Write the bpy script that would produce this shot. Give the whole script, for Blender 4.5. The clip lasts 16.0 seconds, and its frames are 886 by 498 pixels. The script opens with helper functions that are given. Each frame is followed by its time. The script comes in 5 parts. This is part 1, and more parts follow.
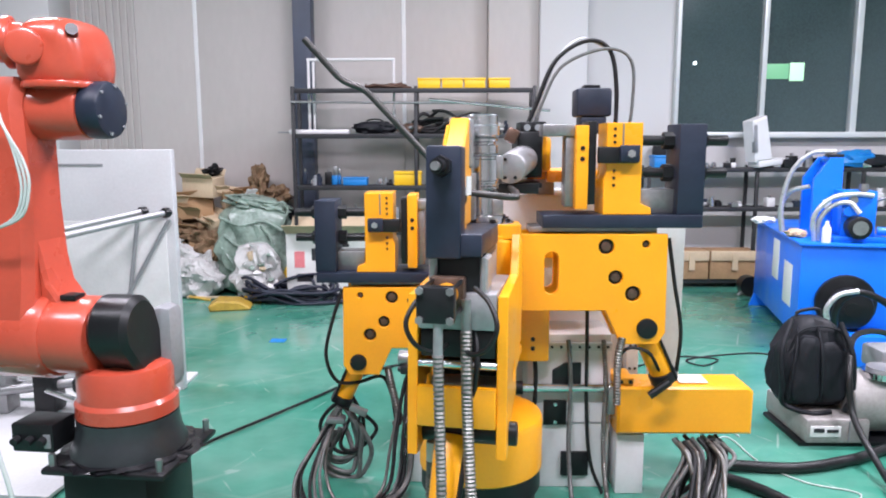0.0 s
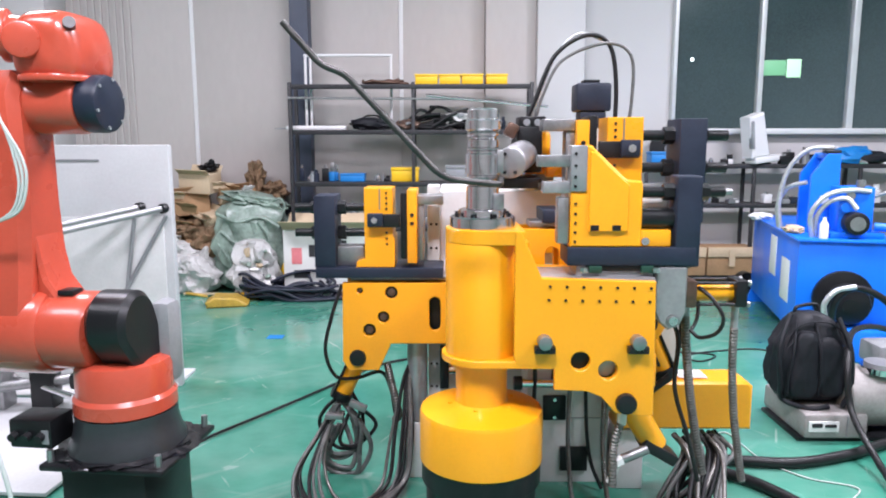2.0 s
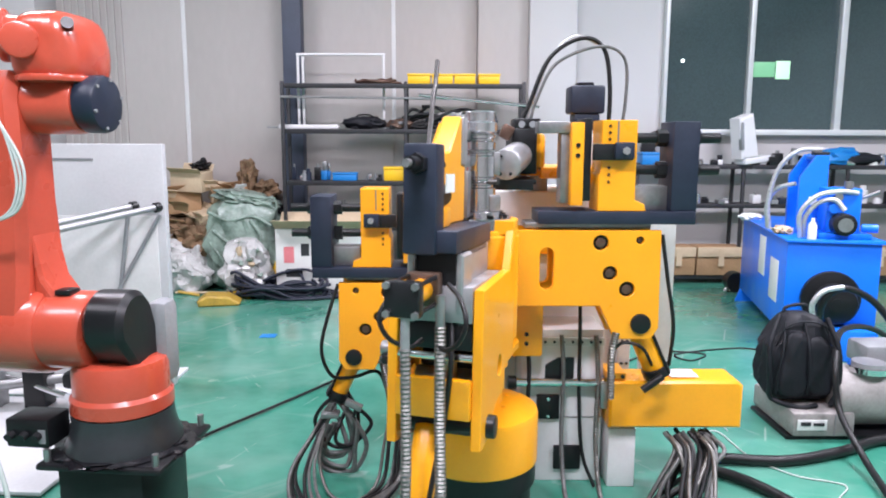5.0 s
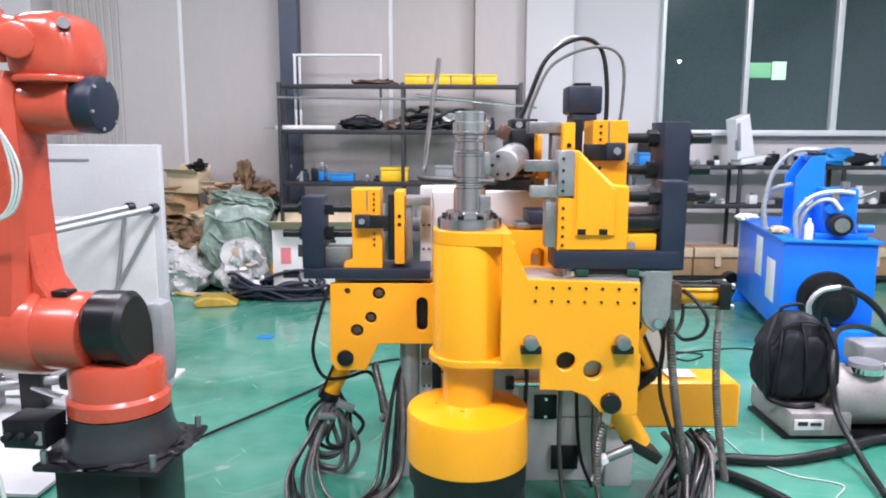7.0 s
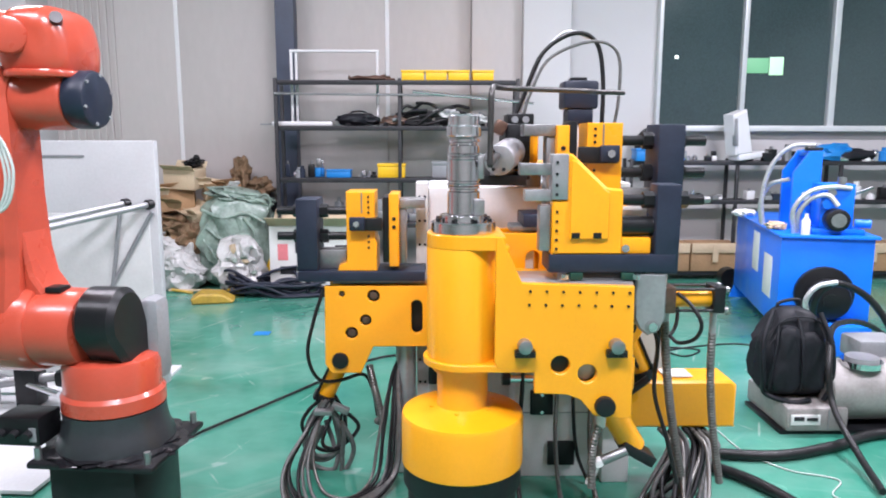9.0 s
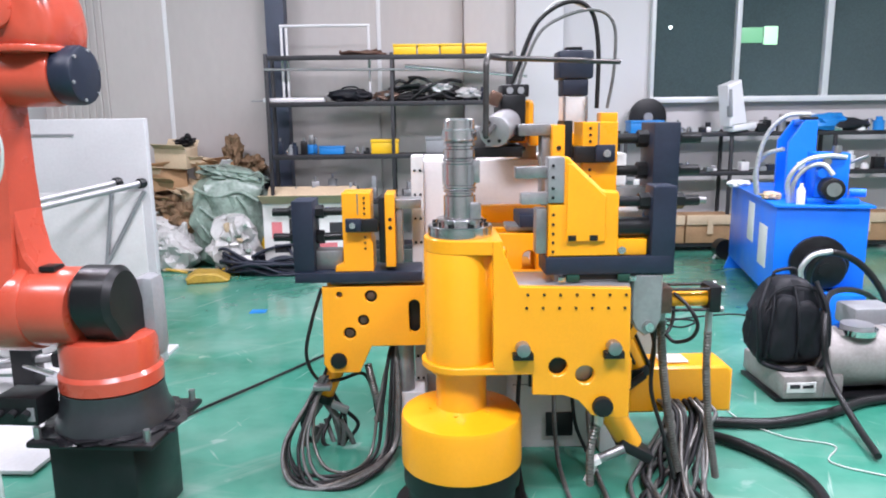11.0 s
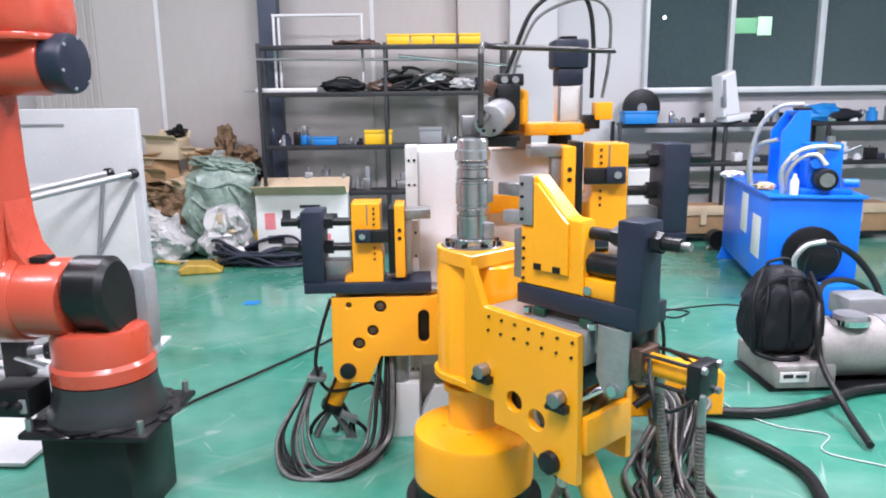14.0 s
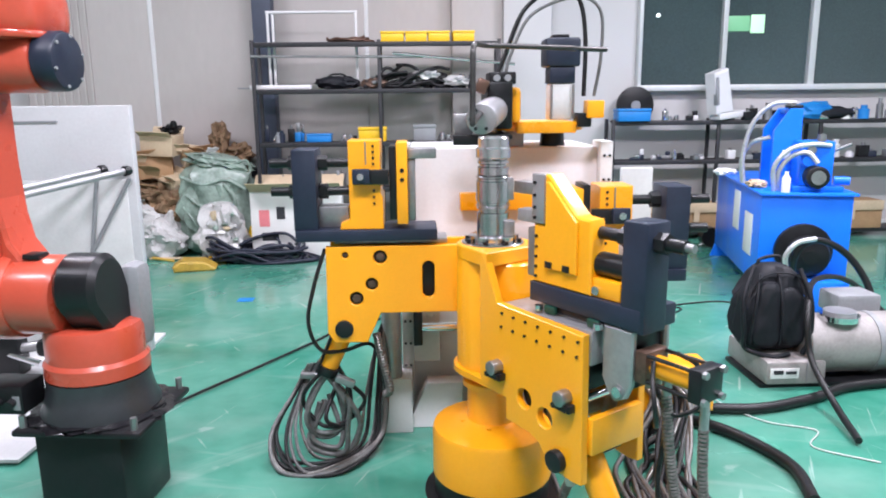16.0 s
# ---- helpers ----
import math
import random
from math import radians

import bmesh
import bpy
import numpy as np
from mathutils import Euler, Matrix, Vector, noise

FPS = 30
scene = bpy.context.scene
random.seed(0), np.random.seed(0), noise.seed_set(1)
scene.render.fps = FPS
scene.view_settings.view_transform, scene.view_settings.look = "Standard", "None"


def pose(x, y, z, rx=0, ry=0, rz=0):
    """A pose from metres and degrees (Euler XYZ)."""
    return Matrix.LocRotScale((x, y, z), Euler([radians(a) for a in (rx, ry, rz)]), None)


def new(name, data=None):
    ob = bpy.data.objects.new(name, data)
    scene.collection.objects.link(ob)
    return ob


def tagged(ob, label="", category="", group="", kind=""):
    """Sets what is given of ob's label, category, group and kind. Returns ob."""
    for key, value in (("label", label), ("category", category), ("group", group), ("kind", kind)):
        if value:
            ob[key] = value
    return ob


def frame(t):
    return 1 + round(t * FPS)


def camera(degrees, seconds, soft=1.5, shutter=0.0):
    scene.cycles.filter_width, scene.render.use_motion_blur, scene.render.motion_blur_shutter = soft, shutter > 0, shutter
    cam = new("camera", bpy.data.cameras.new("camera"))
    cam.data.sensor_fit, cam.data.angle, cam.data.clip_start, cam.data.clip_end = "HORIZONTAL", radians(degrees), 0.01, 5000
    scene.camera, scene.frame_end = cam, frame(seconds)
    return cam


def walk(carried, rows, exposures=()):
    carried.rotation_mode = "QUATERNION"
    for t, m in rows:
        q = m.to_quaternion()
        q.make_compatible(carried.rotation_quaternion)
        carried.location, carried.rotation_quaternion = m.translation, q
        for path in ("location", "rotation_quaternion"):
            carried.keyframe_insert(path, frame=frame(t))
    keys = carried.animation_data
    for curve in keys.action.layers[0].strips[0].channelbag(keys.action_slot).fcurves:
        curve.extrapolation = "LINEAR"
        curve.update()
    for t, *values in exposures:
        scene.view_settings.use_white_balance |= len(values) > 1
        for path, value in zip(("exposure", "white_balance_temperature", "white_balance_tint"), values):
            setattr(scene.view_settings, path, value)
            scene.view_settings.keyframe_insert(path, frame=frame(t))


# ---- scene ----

cam = camera(64.2, 16.0, soft=1.95, shutter=0.5)
PATH = [
    (0, 0.035, -0.004, 1.505, 81.66, 0.12, 0.80),
    (0.5, 0.028, -0.003, 1.498, 81.60, 0.10, 0.68),
    (1, 0.030, -0.009, 1.501, 81.57, 0.07, 0.65),
    (1.5, 0.033, -0.007, 1.499, 81.51, 0.07, 0.62),
    (2, 0.021, 0.002, 1.495, 81.44, 0.09, 0.48),
    (2.5, 0.008, 0.002, 1.500, 81.33, 0.03, 0.24),
    (3, 0.007, -0.002, 1.501, 81.32, 0.02, 0.10),
    (3.5, 0.000, 0.000, 1.500, 81.31, -0.00, -0.00),
    (4, -0.003, -0.011, 1.507, 81.29, -0.10, -0.14),
    (6.5, -0.003, -0.023, 1.508, 81.35, -0.15, -0.51),
    (7, -0.005, -0.020, 1.506, 81.37, -0.15, -0.58),
    (7.5, -0.005, -0.020, 1.504, 81.38, -0.13, -0.58),
    (8, -0.001, -0.019, 1.506, 81.30, -0.15, -0.62),
    (8.5, 0.002, -0.014, 1.501, 81.27, -0.10, -0.71),
    (9, 0.005, -0.012, 1.500, 81.10, -0.07, -0.74),
    (11.5, -0.005, 0.001, 1.481, 78.89, 0.82, -1.45),
    (12, -0.004, -0.007, 1.485, 78.75, 0.80, -1.50),
    (12.5, -0.006, 0.004, 1.480, 78.79, 0.78, -1.64),
    (13, -0.006, 0.006, 1.477, 78.69, 0.76, -1.72),
    (13.5, -0.006, 0.006, 1.476, 78.61, 0.75, -1.84),
    (14, -0.008, 0.011, 1.476, 78.55, 0.68, -1.89),
    (14.5, -0.004, 0.009, 1.476, 78.44, 0.68, -2.02),
    (15, 0.002, 0.004, 1.478, 78.38, 0.65, -2.10),
    (15.5, 0.002, 0.001, 1.479, 78.33, 0.62, -2.23),
    (16, 0.002, -0.005, 1.481, 78.29, 0.59, -2.27),
]
walk(cam, [(t, pose(x, y, z, rx, ry, rz)) for t, x, y, z, rx, ry, rz in PATH], exposures=[(0.0, 0.12), (16.0, 0.14)])

# ---- light: a hall at night under rows of ceiling lamps ----
world = bpy.data.worlds.new("night")
scene.world = world
world.use_nodes = True
world.node_tree.nodes["Background"].inputs[0].default_value = (0.01, 0.012, 0.016, 1)
world.node_tree.nodes["Background"].inputs[1].default_value = 1.0


def ceiling_lamp(x, y, z, watts):
    d = bpy.data.lights.new("ceiling_lamp_light", "AREA")
    d.shape, d.size, d.size_y, d.energy, d.color = "RECTANGLE", 1.5, 0.5, watts, (1.0, 0.945, 1.09)
    o = new("ceiling_lamp_light", d)
    o.matrix_world = pose(x, y, z)
    return o


for lx, ly, lw in ((-3.0, 0.8, 80), (-0.35, 0.2, 220), (3.4, 0.8, 220), (-3.2, 4.5, 120), (0.4, 4.2, 140), (3.8, 4.0, 220)):
    ceiling_lamp(lx, ly, 4.42, lw)

# ---- materials ----
def mat(name, col, rough=0.5, metal=0.0, var=0.12, scale=6.0, bump=0.05, fine=60.0, coat=0.0, dark=None, stretch=(1, 1, 1), dirt=0.0, spec=0.5, spread=0.08):
    m = bpy.data.materials.new(name)
    m.use_nodes = True
    nt = m.node_tree
    n, l = nt.nodes, nt.links
    b = n["Principled BSDF"]
    tc = n.new("ShaderNodeTexCoord")
    mp = n.new("ShaderNodeMapping")
    mp.inputs["Scale"].default_value = stretch
    l.new(tc.outputs["Object"], mp.inputs[0])
    n1 = n.new("ShaderNodeTexNoise")
    n1.inputs["Scale"].default_value, n1.inputs["Detail"].default_value = scale, 5
    n2 = n.new("ShaderNodeTexNoise")
    n2.inputs["Scale"].default_value, n2.inputs["Detail"].default_value = fine, 3
    l.new(mp.outputs[0], n1.inputs[0])
    l.new(mp.outputs[0], n2.inputs[0])
    mix = n.new("ShaderNodeMath")
    mix.operation = "MULTIPLY_ADD"
    mix.inputs[1].default_value = 0.35
    l.new(n2.outputs[0], mix.inputs[0])
    sc = n.new("ShaderNodeMath")
    sc.operation = "MULTIPLY"
    sc.inputs[1].default_value = 0.65
    l.new(n1.outputs[0], sc.inputs[0])
    l.new(sc.outputs[0], mix.inputs[2])
    cr = n.new("ShaderNodeValToRGB")
    lo = dark if dark else tuple(c * (1 - var) for c in col)
    hi = tuple(min(1, c * (1 + var)) for c in col)
    cr.color_ramp.elements[0].position, cr.color_ramp.elements[1].position = 0.3, 0.68
    cr.color_ramp.elements[0].color, cr.color_ramp.elements[1].color = (*lo, 1), (*hi, 1)
    l.new(mix.outputs[0], cr.inputs[0])
    l.new(cr.outputs[0], b.inputs["Base Color"])
    mr = n.new("ShaderNodeMapRange")
    mr.inputs[1].default_value, mr.inputs[2].default_value = 0.3, 0.7
    mr.inputs[3].default_value, mr.inputs[4].default_value = max(0.02, rough - spread - dirt), min(1, rough + spread + dirt)
    l.new(n1.outputs[0], mr.inputs[0])
    l.new(mr.outputs[0], b.inputs["Roughness"])
    b.inputs["Metallic"].default_value = metal
    b.inputs["Coat Weight"].default_value = coat
    b.inputs["Coat Roughness"].default_value = 0.12
    b.inputs["Specular IOR Level"].default_value = spec
    bp = n.new("ShaderNodeBump")
    bp.inputs["Strength"].default_value, bp.inputs["Distance"].default_value = bump, 0.01
    l.new(mix.outputs[0], bp.inputs["Height"])
    l.new(bp.outputs[0], b.inputs["Normal"])
    return m


def glow(name, col, strength):
    m = bpy.data.materials.new(name)
    m.use_nodes = True
    b = m.node_tree.nodes["Principled BSDF"]
    b.inputs["Base Color"].default_value = (*col, 1)
    b.inputs["Emission Color"].default_value = (*col, 1)
    b.inputs["Emission Strength"].default_value = strength
    return m


def glass(name, col, rough=0.03, alpha=0.3):
    m = bpy.data.materials.new(name)
    m.use_nodes = True
    b = m.node_tree.nodes["Principled BSDF"]
    b.inputs["Base Color"].default_value = (*col, 1)
    b.inputs["Roughness"].default_value = rough
    b.inputs["Alpha"].default_value = alpha
    return m


YELLOW = mat("yellow_paint", (0.95, 0.395, 0.008), 0.34, var=0.06, scale=4, bump=0.04, fine=90, coat=0.3)
NAVY = mat("dark_slate_paint", (0.016, 0.023, 0.042), 0.45, spec=0.4, var=0.2, scale=8, bump=0.05)
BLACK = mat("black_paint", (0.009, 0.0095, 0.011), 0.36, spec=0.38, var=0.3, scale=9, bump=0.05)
RUBBER = mat("black_rubber", (0.011, 0.0115, 0.013), 0.55, spec=0.35, var=0.3, scale=20)
STEEL = mat("machined_steel", (0.66, 0.66, 0.68), 0.22, metal=0.97, var=0.06, scale=10, bump=0.0, spread=0.03)
TURNED = mat("turned_steel", (0.62, 0.61, 0.63), 0.19, metal=1.0, var=0.1, scale=3, bump=0.0, fine=30, stretch=(1, 1, 30), spread=0.02)
BUSH = mat("oily_bronze_bushing", (0.12, 0.075, 0.055), 0.4, metal=0.5, var=0.3, scale=30)
DULLSTEEL = mat("dull_steel", (0.33, 0.33, 0.335), 0.42, metal=0.85, var=0.2, scale=12)
SILVER = mat("grey_cast_plate", (0.36, 0.36, 0.37), 0.4, metal=0.55, var=0.15, scale=12)
CHROME = mat("chrome_rod", (0.8, 0.8, 0.81), 0.1, metal=1.0, var=0.04, scale=10, bump=0.0)
TUBE = mat("bare_steel_tube", (0.085, 0.082, 0.08), 0.42, metal=0.9, var=0.2, scale=15)
WHITE = mat("white_enamel", (0.72, 0.715, 0.72), 0.4, var=0.06, scale=3, bump=0.03)
ORANGE = mat("orange_robot_paint", (0.52, 0.074, 0.04), 0.3, var=0.08, scale=5, bump=0.03, coat=0.5)
BLUE = mat("bright_blue_paint", (0.004, 0.18, 0.88), 0.36, var=0.1, scale=4, bump=0.04, coat=0.2)


def floor_paint():
    m = mat("green_epoxy", (0.07, 0.26, 0.19), 0.17, var=0.2, scale=1.1, bump=0.012, fine=9, coat=0.25, dirt=0.08, dark=(0.03, 0.2, 0.135))
    n, l = m.node_tree.nodes, m.node_tree.links
    b = n["Principled BSDF"]
    old = b.inputs["Base Color"].links[0].from_socket
    tc = n.new("ShaderNodeTexCoord")
    for turn, stretch, lo, hi, amount, col in ((38, (0.35, 3.2, 1), 0.6, 0.72, 0.3, (0.4, 0.48, 0.44)), (-15, (0.5, 5, 1), 0.62, 0.74, 0.25, (0.4, 0.48, 0.44)), (10, (0.5, 0.9, 1), 0.5, 0.75, 0.4, (0.3, 0.42, 0.37)), (66, (0.9, 16, 1), 0.66, 0.71, 0.4, (0.5, 0.58, 0.54)), (-58, (1.1, 13, 1), 0.675, 0.72, 0.35, (0.5, 0.58, 0.54)), (20, (2.2, 3, 1), 0.66, 0.7, 0.3, (0.45, 0.53, 0.5))):
        mp = n.new("ShaderNodeMapping")
        mp.inputs["Rotation"].default_value = (0, 0, radians(turn))
        mp.vector_type = "TEXTURE"
        mp.inputs["Scale"].default_value = tuple(1 / k for k in stretch)
        nz = n.new("ShaderNodeTexNoise")
        nz.inputs["Scale"].default_value, nz.inputs["Detail"].default_value = 1.6, 6
        mr = n.new("ShaderNodeMapRange")
        mr.inputs[1].default_value, mr.inputs[2].default_value, mr.inputs[4].default_value = lo, hi, amount
        mx = n.new("ShaderNodeMix")
        mx.data_type = "RGBA"
        mx.inputs[7].default_value = (*col, 1)
        l.new(tc.outputs["Object"], mp.inputs[0])
        l.new(mp.outputs[0], nz.inputs[0])
        l.new(nz.outputs[0], mr.inputs[0])
        l.new(mr.outputs[0], mx.inputs[0])
        l.new(old, mx.inputs[6])
        old = mx.outputs[2]
    l.new(old, b.inputs["Base Color"])
    return m


FLOOR = floor_paint()
WALL = mat("grey_wall_panel", (0.475, 0.442, 0.425), 0.6, var=0.06, scale=0.8, bump=0.03, fine=20, stretch=(1, 1, 0.4))
PLASTER = mat("white_plaster", (0.54, 0.53, 0.53), 0.75, var=0.04, scale=1.2, bump=0.05)
CEIL = mat("ceiling_sheet", (0.55, 0.55, 0.55), 0.8, var=0.06)
POST = mat("navy_post_paint", (0.05, 0.062, 0.095), 0.5, var=0.2, scale=5)
RACK = mat("rack_angle_iron", (0.02, 0.02, 0.023), 0.5, var=0.25, scale=8)
ALU = mat("window_aluminium", (0.62, 0.64, 0.64), 0.4, metal=0.2, var=0.05)
CARD = mat("brown_cardboard", (0.36, 0.22, 0.115), 0.85, var=0.2, scale=6, bump=0.1)
CARD2 = mat("pale_cardboard", (0.55, 0.43, 0.29), 0.85, var=0.15, scale=5, bump=0.1)
PAPER = mat("white_carton", (0.75, 0.74, 0.72), 0.7, var=0.05)
PINK = mat("pink_print", (0.7, 0.2, 0.22), 0.6)
BAGG = mat("pale_green_sack", (0.22, 0.29, 0.245), 0.3, var=0.5, scale=5, bump=0.4, fine=30)
BAGW = mat("white_plastic_bag", (0.5, 0.495, 0.485), 0.3, var=0.25, scale=5, bump=0.25)
SACK = mat("brown_sack", (0.2, 0.125, 0.07), 0.85, var=0.35, scale=6, bump=0.4)
ROPE = mat("dark_blue_hose", (0.014, 0.018, 0.034), 0.5, var=0.3, scale=20)
PANELW = mat("scuffed_white_panel", (0.52, 0.525, 0.535), 0.35, var=0.1, scale=2.5, bump=0.04)
CASTING = mat("charcoal_casting", (0.03, 0.034, 0.038), 0.36, var=0.2, scale=9, bump=0.06)
CLOTH = mat("black_nylon", (0.007, 0.008, 0.012), 0.6, spec=0.35, var=0.35, scale=14, bump=0.3)
HOSE = mat("black_hose", (0.009, 0.009, 0.01), 0.45, spec=0.4, var=0.3, scale=30)
CONDUIT = mat("grey_metal_conduit", (0.17, 0.165, 0.155), 0.4, metal=0.7, var=0.25, scale=40)
GREYHOSE = mat("grey_braided_hose", (0.14, 0.143, 0.14), 0.45, metal=0.3, var=0.35, scale=40)
CLEAR = mat("milky_air_line", (0.5, 0.56, 0.53), 0.2, var=0.05, scale=5, coat=0.3)
FILM = mat("black_plastic_film", (0.012, 0.012, 0.014), 0.2, var=0.2, scale=12, bump=0.4)
SILVERHOSE = mat("silvery_braided_hose", (0.55, 0.56, 0.56), 0.35, metal=0.4, var=0.15, scale=60)
DUSTY = mat("dusty_grey_metal", (0.31, 0.29, 0.28), 0.55, metal=0.2, var=0.25, scale=7, bump=0.1)
GREY = mat("grey_plastic", (0.25, 0.26, 0.27), 0.5, var=0.15)
LIGHTGREY = mat("light_grey_plastic", (0.6, 0.61, 0.6), 0.5, var=0.08)
GREENP = mat("green_pad", (0.006, 0.05, 0.032), 0.5)
CYANB = mat("blue_plastic", (0.01, 0.2, 0.55), 0.45, var=0.15)
OCHRE = mat("worn_ochre_plastic", (0.42, 0.27, 0.04), 0.5, var=0.3, scale=12)
YBOX = mat("yellow_plastic", (0.85, 0.52, 0.015), 0.42, var=0.06)
PANE = mat("window_glass_night", (0.05, 0.075, 0.078), 0.12, var=0.3, scale=0.6, bump=0.0)
GREENGLOW = glow("green_sign_glow", (0.2, 0.5, 0.27), 0.22)
PALEGLOW = glow("pale_green_glow", (0.5, 0.85, 0.55), 0.5)
SPOT = glow("far_lamp", (0.9, 1.0, 1.0), 2.5)
BARW = mat("white_label", (0.78, 0.78, 0.77), 0.5, var=0.03)
BARK = mat("label_ink", (0.03, 0.03, 0.035), 0.6)
COPPER = mat("worn_copper", (0.13, 0.075, 0.055), 0.4, metal=0.6)


# ---- mesh helpers ----
def smooth(bm, deg=35):
    for f in bm.faces:
        f.smooth = True
    for e in bm.edges:
        if len(e.link_faces) == 2 and e.calc_face_angle(0) > radians(deg):
            e.smooth = False


def part(name, bm, material, parent=None, label=""):
    bmesh.ops.recalc_face_normals(bm, faces=bm.faces)
    smooth(bm)
    me = bpy.data.meshes.new(name)
    bm.to_mesh(me)
    bm.free()
    me.materials.append(material)
    o = new(name, me)
    if parent is not None:
        o.parent = parent
    return tagged(o, label) if label else o


def thing(name, m, label, category, group="", kind=""):
    o = new(name)
    o.matrix_world = m
    return tagged(o, label, category, group, kind)


def box(x0, x1, y0, y1, z0, z1, bev=0.004, bm=None, m=None):
    bm = bm or bmesh.new()
    r = bmesh.ops.create_cube(bm, size=1.0)
    vs = r["verts"]
    for v in vs:
        v.co = Vector((x0 + (v.co.x + 0.5) * (x1 - x0), y0 + (v.co.y + 0.5) * (y1 - y0), z0 + (v.co.z + 0.5) * (z1 - z0)))
    if m is not None:
        bmesh.ops.transform(bm, matrix=m, verts=vs)
    if bev > 0:
        es = list({e for v in vs for e in v.link_edges})
        bmesh.ops.bevel(bm, geom=es, offset=bev, segments=2, affect="EDGES", profile=0.5)
    return bm


def rod(p0, p1, r, r2=None, seg=24, bm=None, bev=0.0):
    bm = bm or bmesh.new()
    a, b = Vector(p0), Vector(p1)
    d = b - a
    r2 = r if r2 is None else r2
    m = Matrix.Translation((a + b) / 2) @ d.to_track_quat("Z", "Y").to_matrix().to_4x4()
    q = bmesh.ops.create_cone(bm, cap_ends=True, segments=seg, radius1=r, radius2=r2, depth=d.length, matrix=m)
    if bev > 0:
        es = [e for e in {e for v in q["verts"] for e in v.link_edges} if e.calc_face_angle(0) > 0.9]
        bmesh.ops.bevel(bm, geom=es, offset=bev, segments=2, affect="EDGES", profile=0.5)
    return bm


def lathe(profile, seg=48, bm=None, m=None):
    """A turned body round z from rows of radius and height."""
    bm = bm or bmesh.new()
    rings = []
    for r, z in profile:
        ring = []
        for i in range(seg):
            a = 2 * math.pi * i / seg
            co = Vector((r * math.cos(a), r * math.sin(a), z))
            ring.append(bm.verts.new(m @ co if m else co))
        rings.append(ring)
    for a, b in zip(rings, rings[1:]):
        for i in range(seg):
            bm.faces.new((a[i], a[(i + 1) % seg], b[(i + 1) % seg], b[i]))
    bm.faces.new(rings[0])
    bm.faces.new(rings[-1])
    return bm


def circle(cx, cz, r, n=20):
    return [(cx + r * math.cos(2 * math.pi * i / n), cz + r * math.sin(2 * math.pi * i / n)) for i in range(n)]


def slot(cx, cz, r, h, n=10):
    top = [(cx + r * math.cos(math.pi * i / n), cz + h + r * math.sin(math.pi * i / n)) for i in range(n + 1)]
    return top + [(2 * cx - x, 2 * cz - z) for x, z in top]


def plate(outline, y0, y1, holes=(), bev=0.003, bm=None):
    """A plate in x and z, cut through by holes, from y0 to y1."""
    bm = bm or bmesh.new()
    es = []
    for loop in (outline, *holes):
        vs = [bm.verts.new((x, y0, z)) for x, z in loop]
        es += [bm.edges.new((vs[i], vs[(i + 1) % len(vs)])) for i in range(len(vs))]
    r = bmesh.ops.triangle_fill(bm, use_beauty=True, use_dissolve=False, edges=es)
    fs = [f for f in r["geom"] if isinstance(f, bmesh.types.BMFace)]
    ex = bmesh.ops.extrude_face_region(bm, geom=fs)
    vs = [v for v in ex["geom"] if isinstance(v, bmesh.types.BMVert)]
    bmesh.ops.translate(bm, verts=vs, vec=(0, y1 - y0, 0))
    if bev > 0:
        bmesh.ops.recalc_face_normals(bm, faces=bm.faces)
        rim = [e for e in bm.edges if len(e.link_faces) == 2 and e.calc_face_angle(0) > 1.2 and abs(e.verts[0].co.y - e.verts[1].co.y) < 1e-5]
        bmesh.ops.bevel(bm, geom=rim, offset=bev, segments=1, affect="EDGES", profile=0.5)
    return bm


def curve_pts(pts, step=8):
    """A smooth line through points."""
    P = [Vector(p) for p in pts]
    P = [2 * P[0] - P[1]] + P + [2 * P[-1] - P[-2]]
    out = []
    for i in range(1, len(P) - 2):
        a, b, c, d = P[i - 1:i + 3]
        for k in range(step):
            t = k / step
            out.append(0.5 * (2 * b + (c - a) * t + (2 * a - 5 * b + 4 * c - d) * t * t + (3 * b - a - 3 * c + d) * t ** 3))
    out.append(P[-2])
    return out


def sweep(pts, r, seg=12, step=8, bm=None, rib=0.0, pitch=0.012, straight=False):
    """A round hose along points; rib and pitch give it the rings of a metal conduit."""
    bm = bm or bmesh.new()
    line = [Vector(p) for p in pts] if straight else curve_pts(pts, step)
    if rib:
        fine = []
        for a, b in zip(line, line[1:]):
            k = max(1, round((b - a).length / (pitch / 2)))
            fine += [a.lerp(b, i / k) for i in range(k)]
        line = fine + [line[-1]]
    side, rings = None, []
    for i, p in enumerate(line):
        d = (line[min(i + 1, len(line) - 1)] - line[max(i - 1, 0)]).normalized()
        side = (side - d * side.dot(d)).normalized() if side is not None else d.orthogonal().normalized()
        up = d.cross(side)
        rr = r + (rib if rib and i % 2 else 0)
        rings.append([bm.verts.new(p + (side * math.cos(2 * math.pi * k / seg) + up * math.sin(2 * math.pi * k / seg)) * rr) for k in range(seg)])
    for a, b in zip(rings, rings[1:]):
        for k in range(seg):
            bm.faces.new((a[k], a[(k + 1) % seg], b[(k + 1) % seg], b[k]))
    bm.faces.new(rings[0])
    bm.faces.new(rings[-1])
    return bm


